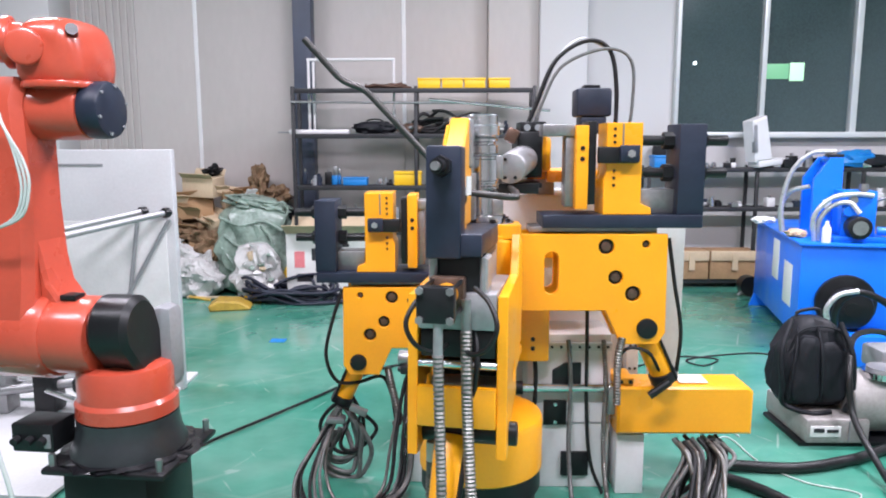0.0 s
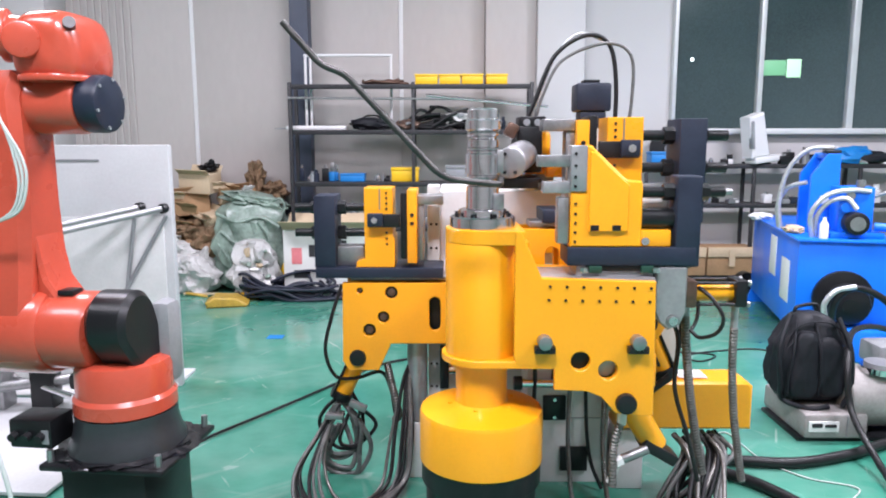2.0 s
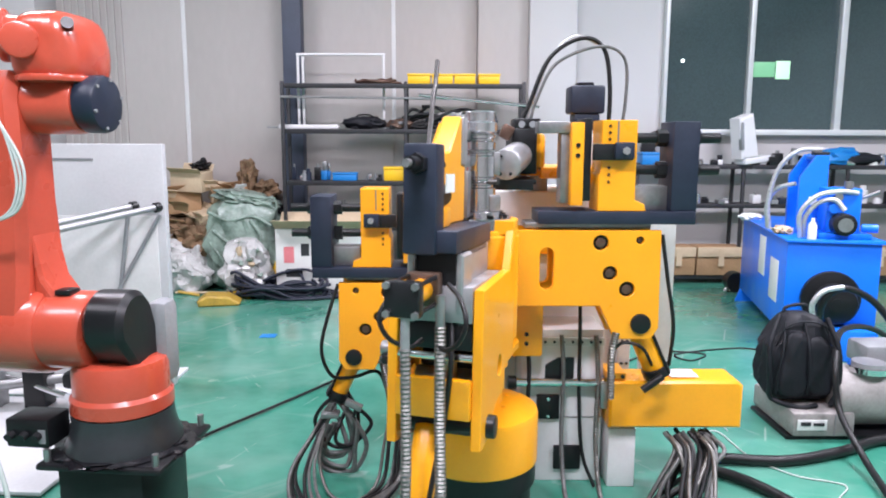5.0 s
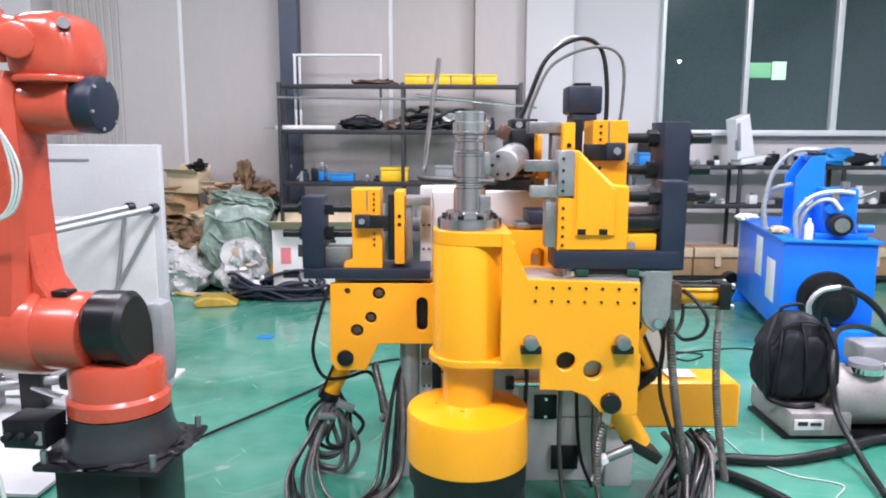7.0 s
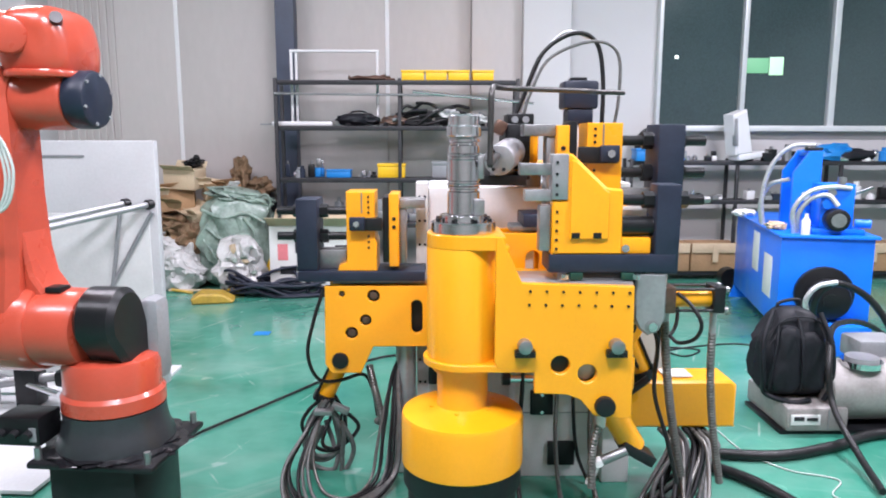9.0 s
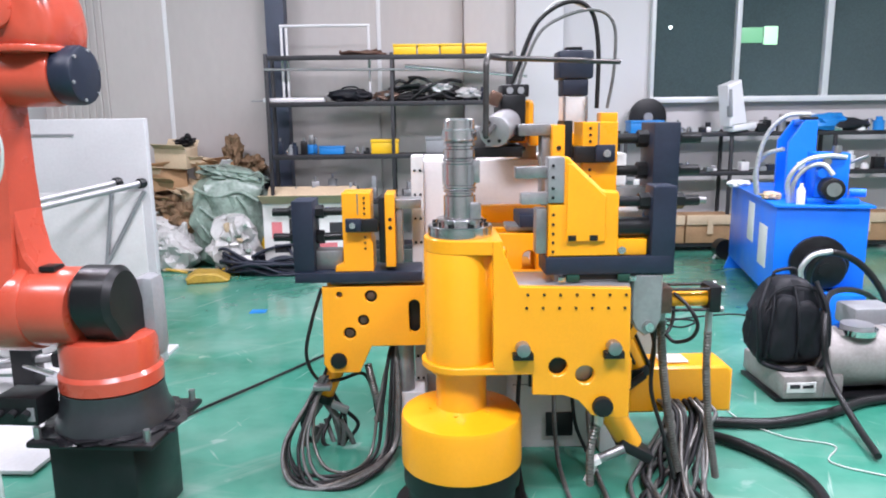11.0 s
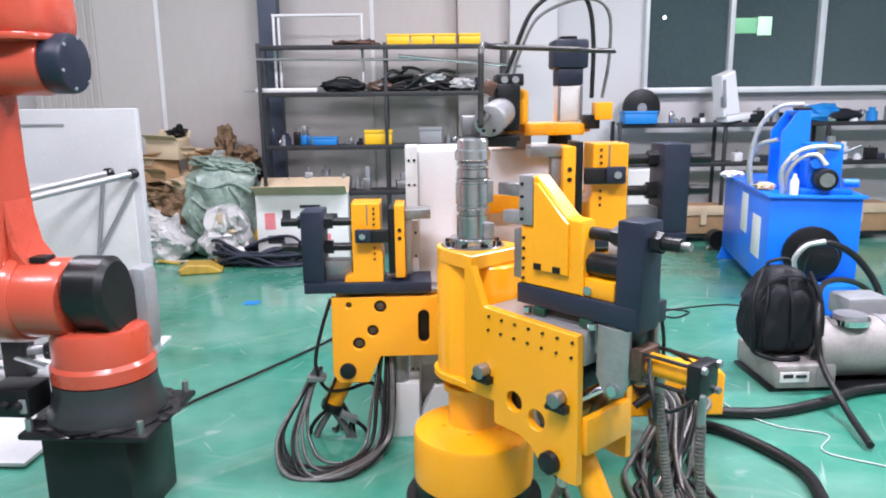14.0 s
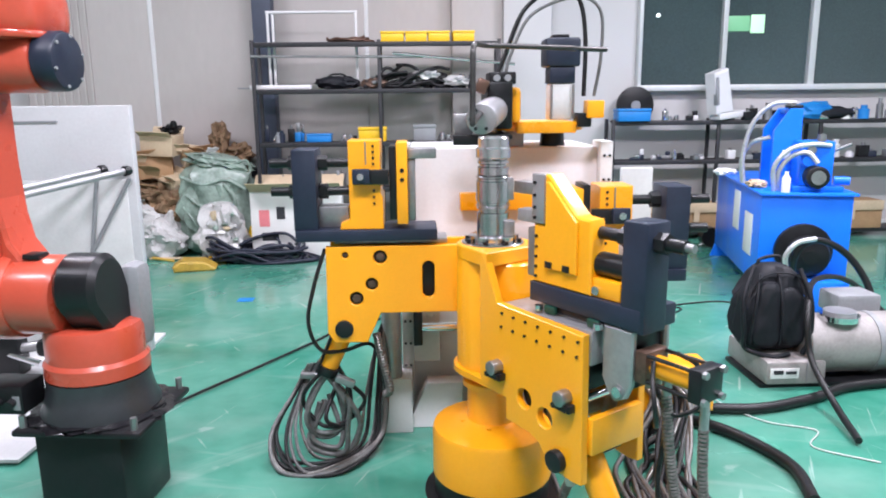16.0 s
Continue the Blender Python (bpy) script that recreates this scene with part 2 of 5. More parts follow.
def lump(cx, cy, cz, rx, ry, rz, seed=0, amp=0.25, sub=3, freq=3.0):
    """A crumpled rounded body."""
    bm = bmesh.new()
    bmesh.ops.create_icosphere(bm, subdivisions=sub, radius=1.0)
    for v in bm.verts:
        n = v.co.normalized()
        k = 1 + amp * noise.noise(n * freq + Vector((seed * 7.1, seed * 3.3, 0))) + amp * 0.5 * noise.noise(n * freq * 3 + Vector((seed, 5, 0)))
        v.co = Vector((cx + n.x * k * rx, cy + n.y * k * ry, max(cz + n.z * k * rz, 0.004)))
    return bm


# ---- the hall ----
def structure(name, bm, material, label):
    return tagged(part(name, bm, material, None, label), kind="structure")


structure("floor", box(-7, 8, -4, 8.1, -0.1, 0, 0), FLOOR, "glossy green epoxy workshop floor with scuffs")
structure("ceiling", box(-7, 8, -4, 8.1, 4.5, 4.6, 0), CEIL, "pale sheet ceiling over the hall")
structure("wall_west", box(-7.15, -7, -4, 8.1, 0, 4.5, 0), WALL, "plain grey side wall")
structure("wall_east", box(8, 8.15, -4, 8.1, 0, 4.5, 0), PLASTER, "plain white side wall")
structure("wall_south", box(-7, 8, -4.15, -4, 0, 4.5, 0), WALL, "plain grey end wall")
north = structure("wall_north", box(-7, 1.2, 7.8, 8.1, 0, 4.5, 0), WALL, "grey panelled hall wall with vertical joints")
structure("wall_north_plaster", box(1.2, 2.405, 7.8, 8.1, 0, 4.5, 0), PLASTER, "white plastered wall beside the window")
structure("wall_under_window", box(2.405, 8, 7.8, 8.1, 0, 1.62, 0), PLASTER, "white plastered wall under the window")
structure("wall_over_window", box(2.405, 8, 7.8, 8.1, 4.0, 4.5, 0), PLASTER, "white lintel wall over the window")
for x0, x1 in ((-6.9, -4.62), (-4.6, -2.73), (-2.71, -0.5), (-0.48, 0.4)):
    part("panel", box(x0, x1, 7.775, 7.8, 0.12, 4.4, 0.004), WALL, north)
for x in (-2.72, -0.49):
    part("joint_strip", box(x - 0.022, x + 0.022, 7.765, 7.79, 0.8 if x < -1 else 1.6, 4.4, 0.003), WHITE, north, "white joint strip")
structure("pillar_west", box(-4.75, -4.05, 7.35, 7.775, 0, 4.5, 0.01), PLASTER, "white square wall pillar")
structure("pillar_middle", box(0.405, 0.93, 7.62, 7.8, 0, 4.5, 0.01), WALL, "beige wall pier")
structure("pillar_east", box(0.93, 1.42, 7.5, 7.8, 0, 4.5, 0.01), PLASTER, "white square wall pillar")
structure("steel_post", box(-1.62, -1.43, 7.5, 7.7, 0, 4.5, 0.008), POST, "dark navy steel post against the wall")
structure("skirting", box(1.42, 8, 7.77, 7.8, 0, 0.12, 0.004), LIGHTGREY, "pale skirting along the wall")
for i in range(9):
    part("rib", box(-4.0 + 0.075 * i, -3.965 + 0.075 * i, 7.75, 7.776, 0.12, 4.4, 0.008), WALL, north)

# the dark night window
win = structure("window_1", box(2.4, 8, 7.68, 7.83, 1.58, 1.64, 0.004), ALU, "wide aluminium window, dark with night outside")
for x, w in ((2.425, 0.02), (3.335, 0.026), (4.31, 0.034), (5.3, 0.034), (6.3, 0.034), (7.3, 0.034)):
    part("mullion", box(x - w, x + w, 7.72, 7.82, 1.64, 4.0, 0.004), ALU, win)
for a, b in ((2.445, 3.309), (3.361, 4.276), (4.344, 5.266), (5.334, 6.266), (6.334, 7.266)):
    part("pane", box(a, b, 7.79, 7.8, 1.64, 4.0, 0), PANE, win)
structure("far_sign", box(3.36, 3.62, 7.778, 7.788, 2.2, 2.36, 0.002), GREENGLOW, "dim green glow seen in the window")
structure("far_sign_bright", box(3.63, 3.78, 7.776, 7.788, 2.18, 2.37, 0.002), PALEGLOW, "bright pale green glow seen in the window")
structure("far_lamp", rod((2.62, 7.78, 2.37), (2.62, 7.79, 2.37), 0.018), SPOT, "small white lamp seen in the window")


# ---- the bending head ----
AX, AY = 0.138, 2.5
HEAD = thing("bending_head", pose(AX, AY, 0), "yellow tube-bending head column with a stack of steel dies", "bending machine")
part("base_ring", lathe([(0.208, 0.255), (0.221, 0.262), (0.221, 0.338), (0.2, 0.338)]), BLACK, HEAD, "black ring under the drum")
part("drum", lathe([(0.2, 0.336), (0.222, 0.336), (0.227, 0.342), (0.227, 0.516), (0.225, 0.522), (0.222, 0.53), (0.13, 0.556), (0.11, 0.56)]), YELLOW, HEAD)
for i in range(6):
    a = math.pi * (i + 0.3) / 3
    part("neck_bolt", rod((0.12 * math.cos(a), 0.12 * math.sin(a), 0.55), (0.12 * math.cos(a), 0.12 * math.sin(a), 0.562), 0.009, seg=8), YELLOW, HEAD)
part("neck_collar", lathe([(0.1, 0.69), (0.112, 0.694), (0.112, 0.714), (0.1, 0.718)], 40), YELLOW, HEAD)
part("neck", lathe([(0.1, 0.55), (0.094, 0.57), (0.094, 0.705), (0.11, 0.72)]), YELLOW, HEAD)
part("column", lathe([(0.128, 0.742), (0.131, 0.746), (0.131, 1.145), (0.128, 1.15), (0.128, 1.195), (0.122, 1.2)]), YELLOW, HEAD)
part("flange", lathe([(0.112, 1.198), (0.115, 1.202), (0.115, 1.236), (0.11, 1.24), (0.085, 1.24), (0.085, 1.262), (0.08, 1.264)]), TURNED, HEAD, "turned steel flange")
for i in range(8):
    a = math.pi * (i + 0.5) / 4
    x, y = 0.098 * math.cos(a), 0.098 * math.sin(a)
    part("flange_bolt", rod((x, y, 1.24), (x, y, 1.252), 0.008, seg=10), BLACK, HEAD)
def grooved(z0, z1, r, grooves, depth=0.006):
    prof = [(r - 0.003, z0), (r, z0 + 0.003)]
    for g in grooves:
        prof += [(r, g - 0.007), (r - depth, g - 0.003), (r - depth, g + 0.003), (r, g + 0.007)]
    return prof + [(r, z1 - 0.003), (r - 0.003, z1)]


for nm, prof in (
    ("lower_die", grooved(1.262, 1.364, 0.058, (1.35,), 0.008)),
    ("middle_die", grooved(1.366, 1.474, 0.061, (1.378, 1.462), 0.005)),
    ("upper_die", grooved(1.476, 1.53, 0.056, (1.512,), 0.008)),
    ("die_cap", [(0.052, 1.532), (0.062, 1.54), (0.062, 1.57), (0.055, 1.576), (0.055, 1.606), (0.05, 1.612)]),
):
    part(nm, lathe(prof, 40), TURNED if nm != "die_cap" else STEEL, HEAD, "turned steel bending die")
part("die_key", box(0.035, 0.072, -0.052, -0.02, 1.264, 1.32, 0.004), DULLSTEEL, HEAD, "dark steel key block")
part("die_key", box(0.046, 0.07, -0.035, -0.01, 1.39, 1.47, 0.004), DULLSTEEL, HEAD)
part("rear_bracket", box(-0.09, 0.09, 0.1, 0.5, 0.8, 1.0, 0.008), YELLOW, HEAD, "yellow bracket to the tower behind")

PED = thing("head_pedestal", pose(AX, AY, 0), "round black pedestal under the bending head", "pedestal")
part("foot", lathe([(0.26, 0.002), (0.26, 0.012), (0.2, 0.014)]), BLACK, PED)
part("post", lathe([(0.204, 0.012), (0.204, 0.26), (0.19, 0.27)]), BLACK, PED)


def bolt(x, y, z, r, parent, mtl=None, depth=0.006):
    return part("bolt", rod((x, y, z), (x, y - depth, z), r, seg=12), mtl or BLACK, parent)


# ---- the swinging arm, which points along x ----
ARM = thing("swing_arm", pose(AX, AY, 0), "yellow swinging bend arm with drilled side plate", "machine arm")
outline = [(0.125, 1.2), (0.197, 1.04), (0.584, 1.028), (0.593, 0.555), (0.56, 0.55), (0.46, 0.562), (0.41, 0.62), (0.36, 0.64), (0.247, 0.645), (0.245, 0.725), (0.115, 0.735), (0.105, 0.76), (0.105, 1.2)]
fp = part("front_plate", plate(outline, -0.145, -0.115, [circle(0.335, 0.748, 0.034), circle(0.431, 0.716, 0.034)]), YELLOW, ARM)
for i in range(7):
    bolt(0.225 + i * 0.057, -0.1445, 1.012 - i * 0.001, 0.0048, fp)
for i in range(7):
    bolt(0.222 + i * 0.057, -0.1445, 0.965 - i * 0.001, 0.0048, fp)
part("back_plate", plate(outline, 0.115, 0.145, [circle(0.335, 0.748, 0.034)]), YELLOW, ARM)
part("pivot_pin", rod((0.495, -0.17, 0.6), (0.495, 0.17, 0.6), 0.036, bev=0.005), BLACK, ARM, "black pivot pin")
part("top_lug", plate([(0.13 * math.cos(math.radians(a)), 0.13 * math.sin(math.radians(a))) for a in range(90, 271, 5)] + [(0.14, -0.144), (0.14, 0.144)], 0, 0.05), YELLOW, ARM).matrix_basis = pose(0, 0, 1.15, 90)
part("bottom_lug", plate([(0.145 * math.cos(math.radians(a)), 0.145 * math.sin(math.radians(a))) for a in range(80, 281, 5)] + [(0.25, -0.144), (0.25, 0.144)], 0, 0.026), YELLOW, ARM).matrix_basis = pose(0, 0, 0.72, 90)
part("hub_barrel", lathe([(0.112, 0.775), (0.116, 0.78), (0.116, 1.14), (0.11, 1.148)], 40, None, pose(0.055, 0.03, 0)), YELLOW, ARM)
part("cross_plate", box(0.578, 0.606, -0.115, 0.115, 0.645, 0.765, 0.006), YELLOW, ARM)
# The black rod puts the dark of the first hole into its colour.
part("bore_sleeve", rod((0.335, -0.11, 0.748), (0.335, 0.1, 0.748), 0.04), BLACK, ARM, "black sleeve put in for the shade inside the bore")
part("bore_sleeve", rod((0.431, -0.1, 0.716), (0.431, 0.1, 0.716), 0.036), SILVER, ARM, "grey sleeve behind the bore")
part("toggle_block", box(0.5, 0.575, -0.11, 0.11, 0.845, 0.925, 0.006), BLACK, ARM, "black toggle block between the plates")
part("toggle_pin", rod((0.575, -0.114, 0.825), (0.575, 0.114, 0.825), 0.012), CHROME, ARM, "polished cross pin")
part("toggle_link", rod((0.56, 0.04, 0.82), (0.52, 0.04, 0.7), 0.02, bev=0.004), DULLSTEEL, ARM)
part("slide_table", box(0.19, 0.59, -0.113, 0.113, 0.93, 1.036, 0.004), SILVER, ARM, "bare grey steel slide table")
for x in (0.208, 0.526):
    part("grease_stud", rod((x, -0.14, 0.822), (x, -0.185, 0.822), 0.025, bev=0.004), DULLSTEEL, ARM, "round steel stud")
    part("stud_clamp", box(x - 0.035, x + 0.037, -0.174, -0.144, 0.782, 0.808, 0.004), BLACK, ARM, "small black clamp")
    for sx in (-0.024, 0.024):
        part("stud_bolt", rod((x + sx, -0.172, 0.796), (x + sx, -0.182, 0.796), 0.009, seg=10), BLACK, ARM)
tilt = part("tilt_cylinder", rod((0.52, -0.03, 0.59), (0.64, -0.03, 0.39), 0.046, bev=0.006), YELLOW, ARM, "slanted yellow hydraulic cylinder")
part("cylinder_head", box(-0.07, 0.07, -0.05, 0.05, -0.02, 0.02, 0.006, None, pose(0.645, -0.03, 0.382, 0, 30, 0)), BLACK, tilt)
part("valve_block", rod((0.6, -0.075, 0.4), (0.5, -0.075, 0.355), 0.018, bev=0.003), DULLSTEEL, tilt, "bright steel valve on the cylinder head")
part("valve_nut", rod((0.51, -0.075, 0.36), (0.485, -0.075, 0.348), 0.022, seg=6), BARW, tilt)
part("valve_pipe", rod((0.495, -0.075, 0.355), (0.465, -0.075, 0.27), 0.014), LIGHTGREY, tilt)
part("conduit", sweep([(0.5, -0.09, 0.52), (0.47, -0.1, 0.42), (0.47, -0.1, 0.27)], 0.013, 12, rib=0.003), CONDUIT, ARM)
part("hose_fitting", rod((0.5, -0.09, 0.56), (0.497, -0.09, 0.5), 0.017), LIGHTGREY, ARM, "pale hose fitting")

# the clamp carriage slides along the arm and lifts to the die
CAR = part("clamp_carriage", box(0.295, 0.74, -0.09, 0.07, 1.066, 1.13, 0.005), NAVY, ARM, "dark slate slide carriage with a tall yellow jaw block")
for y0 in (-0.08, 0.04):
    part("slide_rail", box(0.36, 0.64, y0, y0 + 0.03, 1.045, 1.068, 0.003), BLACK, CAR)
part("slide_riser", box(0.33, 0.6, -0.07, 0.07, 0.96, 1.066, 0.004), SILVER, CAR, "bare grey steel riser")
for x in (0.37, 0.55):
    part("green_wiper", box(x, x + 0.045, -0.096, -0.08, 1.04, 1.066, 0.004), GREENP, CAR, "green plastic wiper")
jaw = part("jaw_block", plate([(0.304, 1.13), (0.549, 1.13), (0.549, 1.345), (0.545, 1.357), (0.502, 1.36), (0.488, 1.366), (0.37, 1.478), (0.352, 1.478), (0.352, 1.318), (0.304, 1.318)], -0.085, -0.022, [], 0.006), YELLOW, CAR)
part("jaw_rib", plate([(0.365, 1.185), (0.5, 1.185), (0.5, 1.345), (0.484, 1.358), (0.38, 1.456), (0.365, 1.456)], -0.095, -0.083, [], 0.003), YELLOW, CAR)
part("jaw_foot", box(0.549, 0.655, -0.075, 0.0, 1.13, 1.188, 0.006), YELLOW, CAR)
bolt(0.565, -0.074, 1.15, 0.014, CAR, STEEL)
for x in (0.385, 0.46):
    part("jaw_pocket", box(x - 0.014, x + 0.014, -0.0995, -0.085, 1.188, 1.208, 0.001), BLACK, CAR)
for z in (1.15, 1.182, 1.214, 1.246, 1.28):
    bolt(0.32, -0.0845, z, 0.005, CAR)
part("jaw_face", box(0.3, 0.356, -0.091, -0.016, 1.322, 1.478, 0.004), SILVER, CAR, "grey steel jaw face plate with bolts")
for z in (1.34, 1.372, 1.41, 1.45):
    bolt(0.316, -0.0905, z, 0.0052, CAR)
for i, (z0, z1, x0) in enumerate(((1.315, 1.355, 0.21), (1.405, 1.445, 0.19))):
    part("clamp_die", box(x0, 0.31, -0.07, -0.02, z0, z1, 0.004), DULLSTEEL if i else SILVER, CAR, "steel clamp die")
part("die_holder", box(0.262, 0.302, -0.07, -0.01, 1.14, 1.3, 0.004), DULLSTEEL, CAR)
part("backing_plate", box(0.665, 0.752, -0.088, 0.012, 1.06, 1.375, 0.008), NAVY, CAR, "dark slate backing plate")
part("thrust_screw", rod((0.54, -0.04, 1.318), (0.84, -0.04, 1.318), 0.019), BLACK, CAR, "black thrust screw with a lock nut")
part("lock_nut", rod((0.75, -0.04, 1.318), (0.785, -0.04, 1.318), 0.03, seg=6), BLACK, CAR)
part("lock_nut", rod((0.628, -0.04, 1.318), (0.668, -0.04, 1.318), 0.03, seg=6), BLACK, CAR)
part("screw_tip", rod((0.84, -0.04, 1.318), (0.865, -0.04, 1.318), 0.012, seg=12), DULLSTEEL, CAR)
part("clamp_ram", rod((0.55, -0.035, 1.225), (0.67, -0.035, 1.225), 0.036), BLACK, CAR, "black ram behind the jaw")
part("paper_tag", box(0.57, 0.66, 0.012, 0.016, 1.235, 1.29, 0), BARW, CAR, "white paper tag")

for y0, y1 in ((-0.085, -0.062), (0.062, 0.085)):
    part("end_block", plate([(0.605, 1.062), (0.715, 1.062), (0.715, 0.9), (0.695, 0.855), (0.655, 0.835), (0.625, 0.86), (0.605, 0.9)], y0, y1, [], 0.006), SILVER, CAR, "rounded grey cast end plate")
part("end_core", box(0.6, 0.7, -0.061, 0.061, 0.88, 1.064, 0.004), BLACK, CAR, "oily black core between the end plates")
part("end_block_bolt", rod((0.67, -0.083, 0.87), (0.67, -0.094, 0.87), 0.016), STEEL, CAR)
part("end_block_ring", rod((0.67, -0.083, 0.87), (0.67, -0.088, 0.87), 0.024), DULLSTEEL, CAR)
part("clamp_cylinder", rod((0.75, -0.025, 0.962), (0.9, -0.025, 0.962), 0.033, bev=0.004), YELLOW, CAR, "yellow hydraulic clamp cylinder")
part("cylinder_head", box(0.89, 0.932, -0.075, 0.025, 0.914, 1.01, 0.006), BLACK, CAR, "square black cylinder head")
part("cylinder_foot", box(0.715, 0.755, -0.075, 0.025, 0.914, 1.01, 0.006), BUSH, CAR, "oily brown cylinder foot block")
for sy in (-0.065, 0.015):
    for sz in (0.924, 1.0):
        part("tie_rod", rod((0.75, sy, sz), (0.938, sy, sz), 0.006, seg=10), BLACK, CAR)
        part("tie_nut", rod((0.932, sy, sz), (0.943, sy, sz), 0.011, seg=6), DULLSTEEL, CAR, "bright hexagon nut")
part("fitting", rod((0.912, -0.02, 0.916), (0.912, -0.02, 0.82), 0.0125), SILVER, CAR, "pale hose fitting")
part("fitting", rod((0.755, 0.03, 0.95), (0.752, 0.03, 0.85), 0.014), DULLSTEEL, CAR)
part("conduit", sweep([(0.912, -0.02, 0.83), (0.916, -0.015, 0.68), (0.936, -0.005, 0.5), (0.96, 0.0, 0.36), (0.985, 0.005, 0.23)], 0.0125, 12, rib=0.003), CONDUIT, CAR, "ribbed grey metal conduit")
part("conduit", sweep([(0.752, 0.03, 0.86), (0.765, 0.035, 0.72), (0.79, 0.045, 0.55), (0.825, 0.06, 0.38), (0.86, 0.07, 0.23)], 0.0145, 12, rib=0.003), CONDUIT, CAR)
for side in (-1, 1):
    part("loop_hose", sweep([(0.765, side * 0.055, 0.985), (0.8, side * 0.1, 0.95), (0.83, side * 0.125, 0.89), (0.82, side * 0.1, 0.83), (0.78, side * 0.05, 0.8), (0.755, side * 0.02, 0.82)], 0.007), HOSE, CAR, "thin looping hydraulic hose")
part("drop_hose", sweep([(0.7, 0.05, 0.86), (0.74, 0.06, 0.76), (0.73, 0.04, 0.58), (0.78, 0.02, 0.4), (0.82, 0.0, 0.23)], 0.008), HOSE, CAR)
for x in (0.35, 0.6):
    part("wiper_nut", rod((x, -0.1, 1.045), (x, -0.1, 1.062), 0.014, seg=6), STEEL, CAR, "bright steel nut")


# ---- the two press arms on the tower ----
def press_arm(name, label, s, mirror, m, top):
    """Plates along x from the root; z runs from the foot of the slide plate."""
    th = thing(name, m, label, "machine arm", "press arms")
    f = -1 if mirror else 1

    def X(x):
        return f * x * s

    def bx(x0, x1, y0, y1, z0, z1, bev=0.004):
        a, b = sorted((X(x0), X(x1)))
        return box(a, b, y0, y1, z0 * s, z1 * s, bev)

    def pl(pts, y0, y1, holes=()):
        return plate([(X(x), z * s) for x, z in pts], y0, y1, [[(X(x), z * s) for x, z in h] for h in holes])

    out = [(-0.1, 0.0), (0.45, 0.0), (0.455, -0.345), (0.43, -0.387), (0.3, -0.387), (0.245, -0.268), (-0.1, -0.268)]
    hs = [circle(0.377, -0.035, 0.013), circle(0.242, -0.044, 0.027), circle(0.277, -0.151, 0.025), circle(0.338, -0.208, 0.027), slot(0.056, -0.136, 0.024, 0.05)]
    for nm, y0, y1 in (("front_plate", 0, 0.028), ("back_plate", 0.15, 0.178)):
        p = part(nm, pl(out, y0, y1, hs), YELLOW, th)
    for x, z, r in ((0.377, -0.035, 0.0125), (0.242, -0.044, 0.0265), (0.277, -0.151, 0.0245), (0.338, -0.208, 0.0265)):
        part("bushing", rod((X(x), 0.02, z * s), (X(x), 0.16, z * s), r * s), BLACK, th, "dark bushing sunk in the plate")
        part("bushing_bolt", rod((X(x), 0.008, z * s), (X(x), 0.022, z * s), r * s * 0.66, seg=12, bev=0.002), BUSH, th)
    part("pivot_pin", rod((X(0.39), -0.012, -0.33 * s), (X(0.39), 0.19, -0.33 * s), 0.036 * s, bev=0.004), BLACK, th, "black pivot pin")
    part("spacer_block", bx(0.02, 0.4, 0.03, 0.148, -0.03, -0.004), YELLOW, th)
    c = part("tilt_cylinder", rod((X(0.4), 0.09, -0.36 * s), (X(0.475), 0.09, -0.52 * s), 0.042 * s, bev=0.005), YELLOW, th, "slanted yellow hydraulic cylinder")
    part("cylinder_head", rod((X(0.47), 0.09, -0.51 * s), (X(0.485), 0.09, -0.545 * s), 0.05 * s, bev=0.004), BLACK, c)
    part("cylinder_head", rod((X(0.395), 0.09, -0.35 * s), (X(0.408), 0.09, -0.377 * s), 0.048 * s, bev=0.004), BLACK, c)
    for sy in (0.05, 0.13):
        part("tie_rod", rod((X(0.44), sy, -0.36 * s), (X(0.515), sy, -0.525 * s), 0.007, seg=8), BLACK, c)
    if mirror:
        part("slot_core", bx(0.01, 0.11, 0.06, 0.14, -0.235, -0.04), BLACK, th, "dark core seen through the slot")
    sl = part("slide", bx(0.02, 0.56, -0.015, 0.19, 0.022, 0.066), NAVY, th, "dark slate slide plate")
    part("slide_rail", bx(-0.02, 0.42, 0.03, 0.15, 0.003, 0.024), DULLSTEEL, th, "bare steel slide rail")
    # clamp block with its dark bracket
    blk = [(0.225, 0.066), (0.39, 0.066), (0.386, 0.09), (0.352, 0.104), (0.352, top), (0.232, top), (0.232, 0.2), (0.225, 0.19)]
    k = part("clamp_block", pl(blk, 0.0, 0.17), YELLOW, sl)
    for i in range(4):
        bolt(X(0.258), 0.0005, (top - 0.02 - 0.022 * i) * s, 0.0048 * s, sl)
    for i in range(3):
        bolt(X(0.258), 0.0005, (0.215 - 0.024 * i) * s, 0.0048 * s, sl)
    part("top_slot", bx(0.284, 0.289, -0.0025, 0.0, top - 0.09, top - 0.002, 0), DULLSTEEL, sl)
    part("bracket", bx(0.2, 0.335, -0.028, 0.0, 0.24, 0.295), BLACK, sl, "black cross bracket")
    part("bracket_cap", bx(0.27, 0.335, -0.045, -0.026, 0.245, 0.3), NAVY, sl)
    part("bracket_bolt", rod((X(0.305), -0.044, 0.272 * s), (X(0.305), -0.055, 0.272 * s), 0.014 * s, seg=6), STEEL, sl)
    j = part("jaw", bx(0.13, 0.172, -0.005, 0.18, 0.085, top - 0.008), YELLOW, sl, "yellow jaw plate with two bolts")
    for z in (0.255, 0.29):
        bolt(X(0.151), -0.0045, z * s, 0.008 * s, sl)
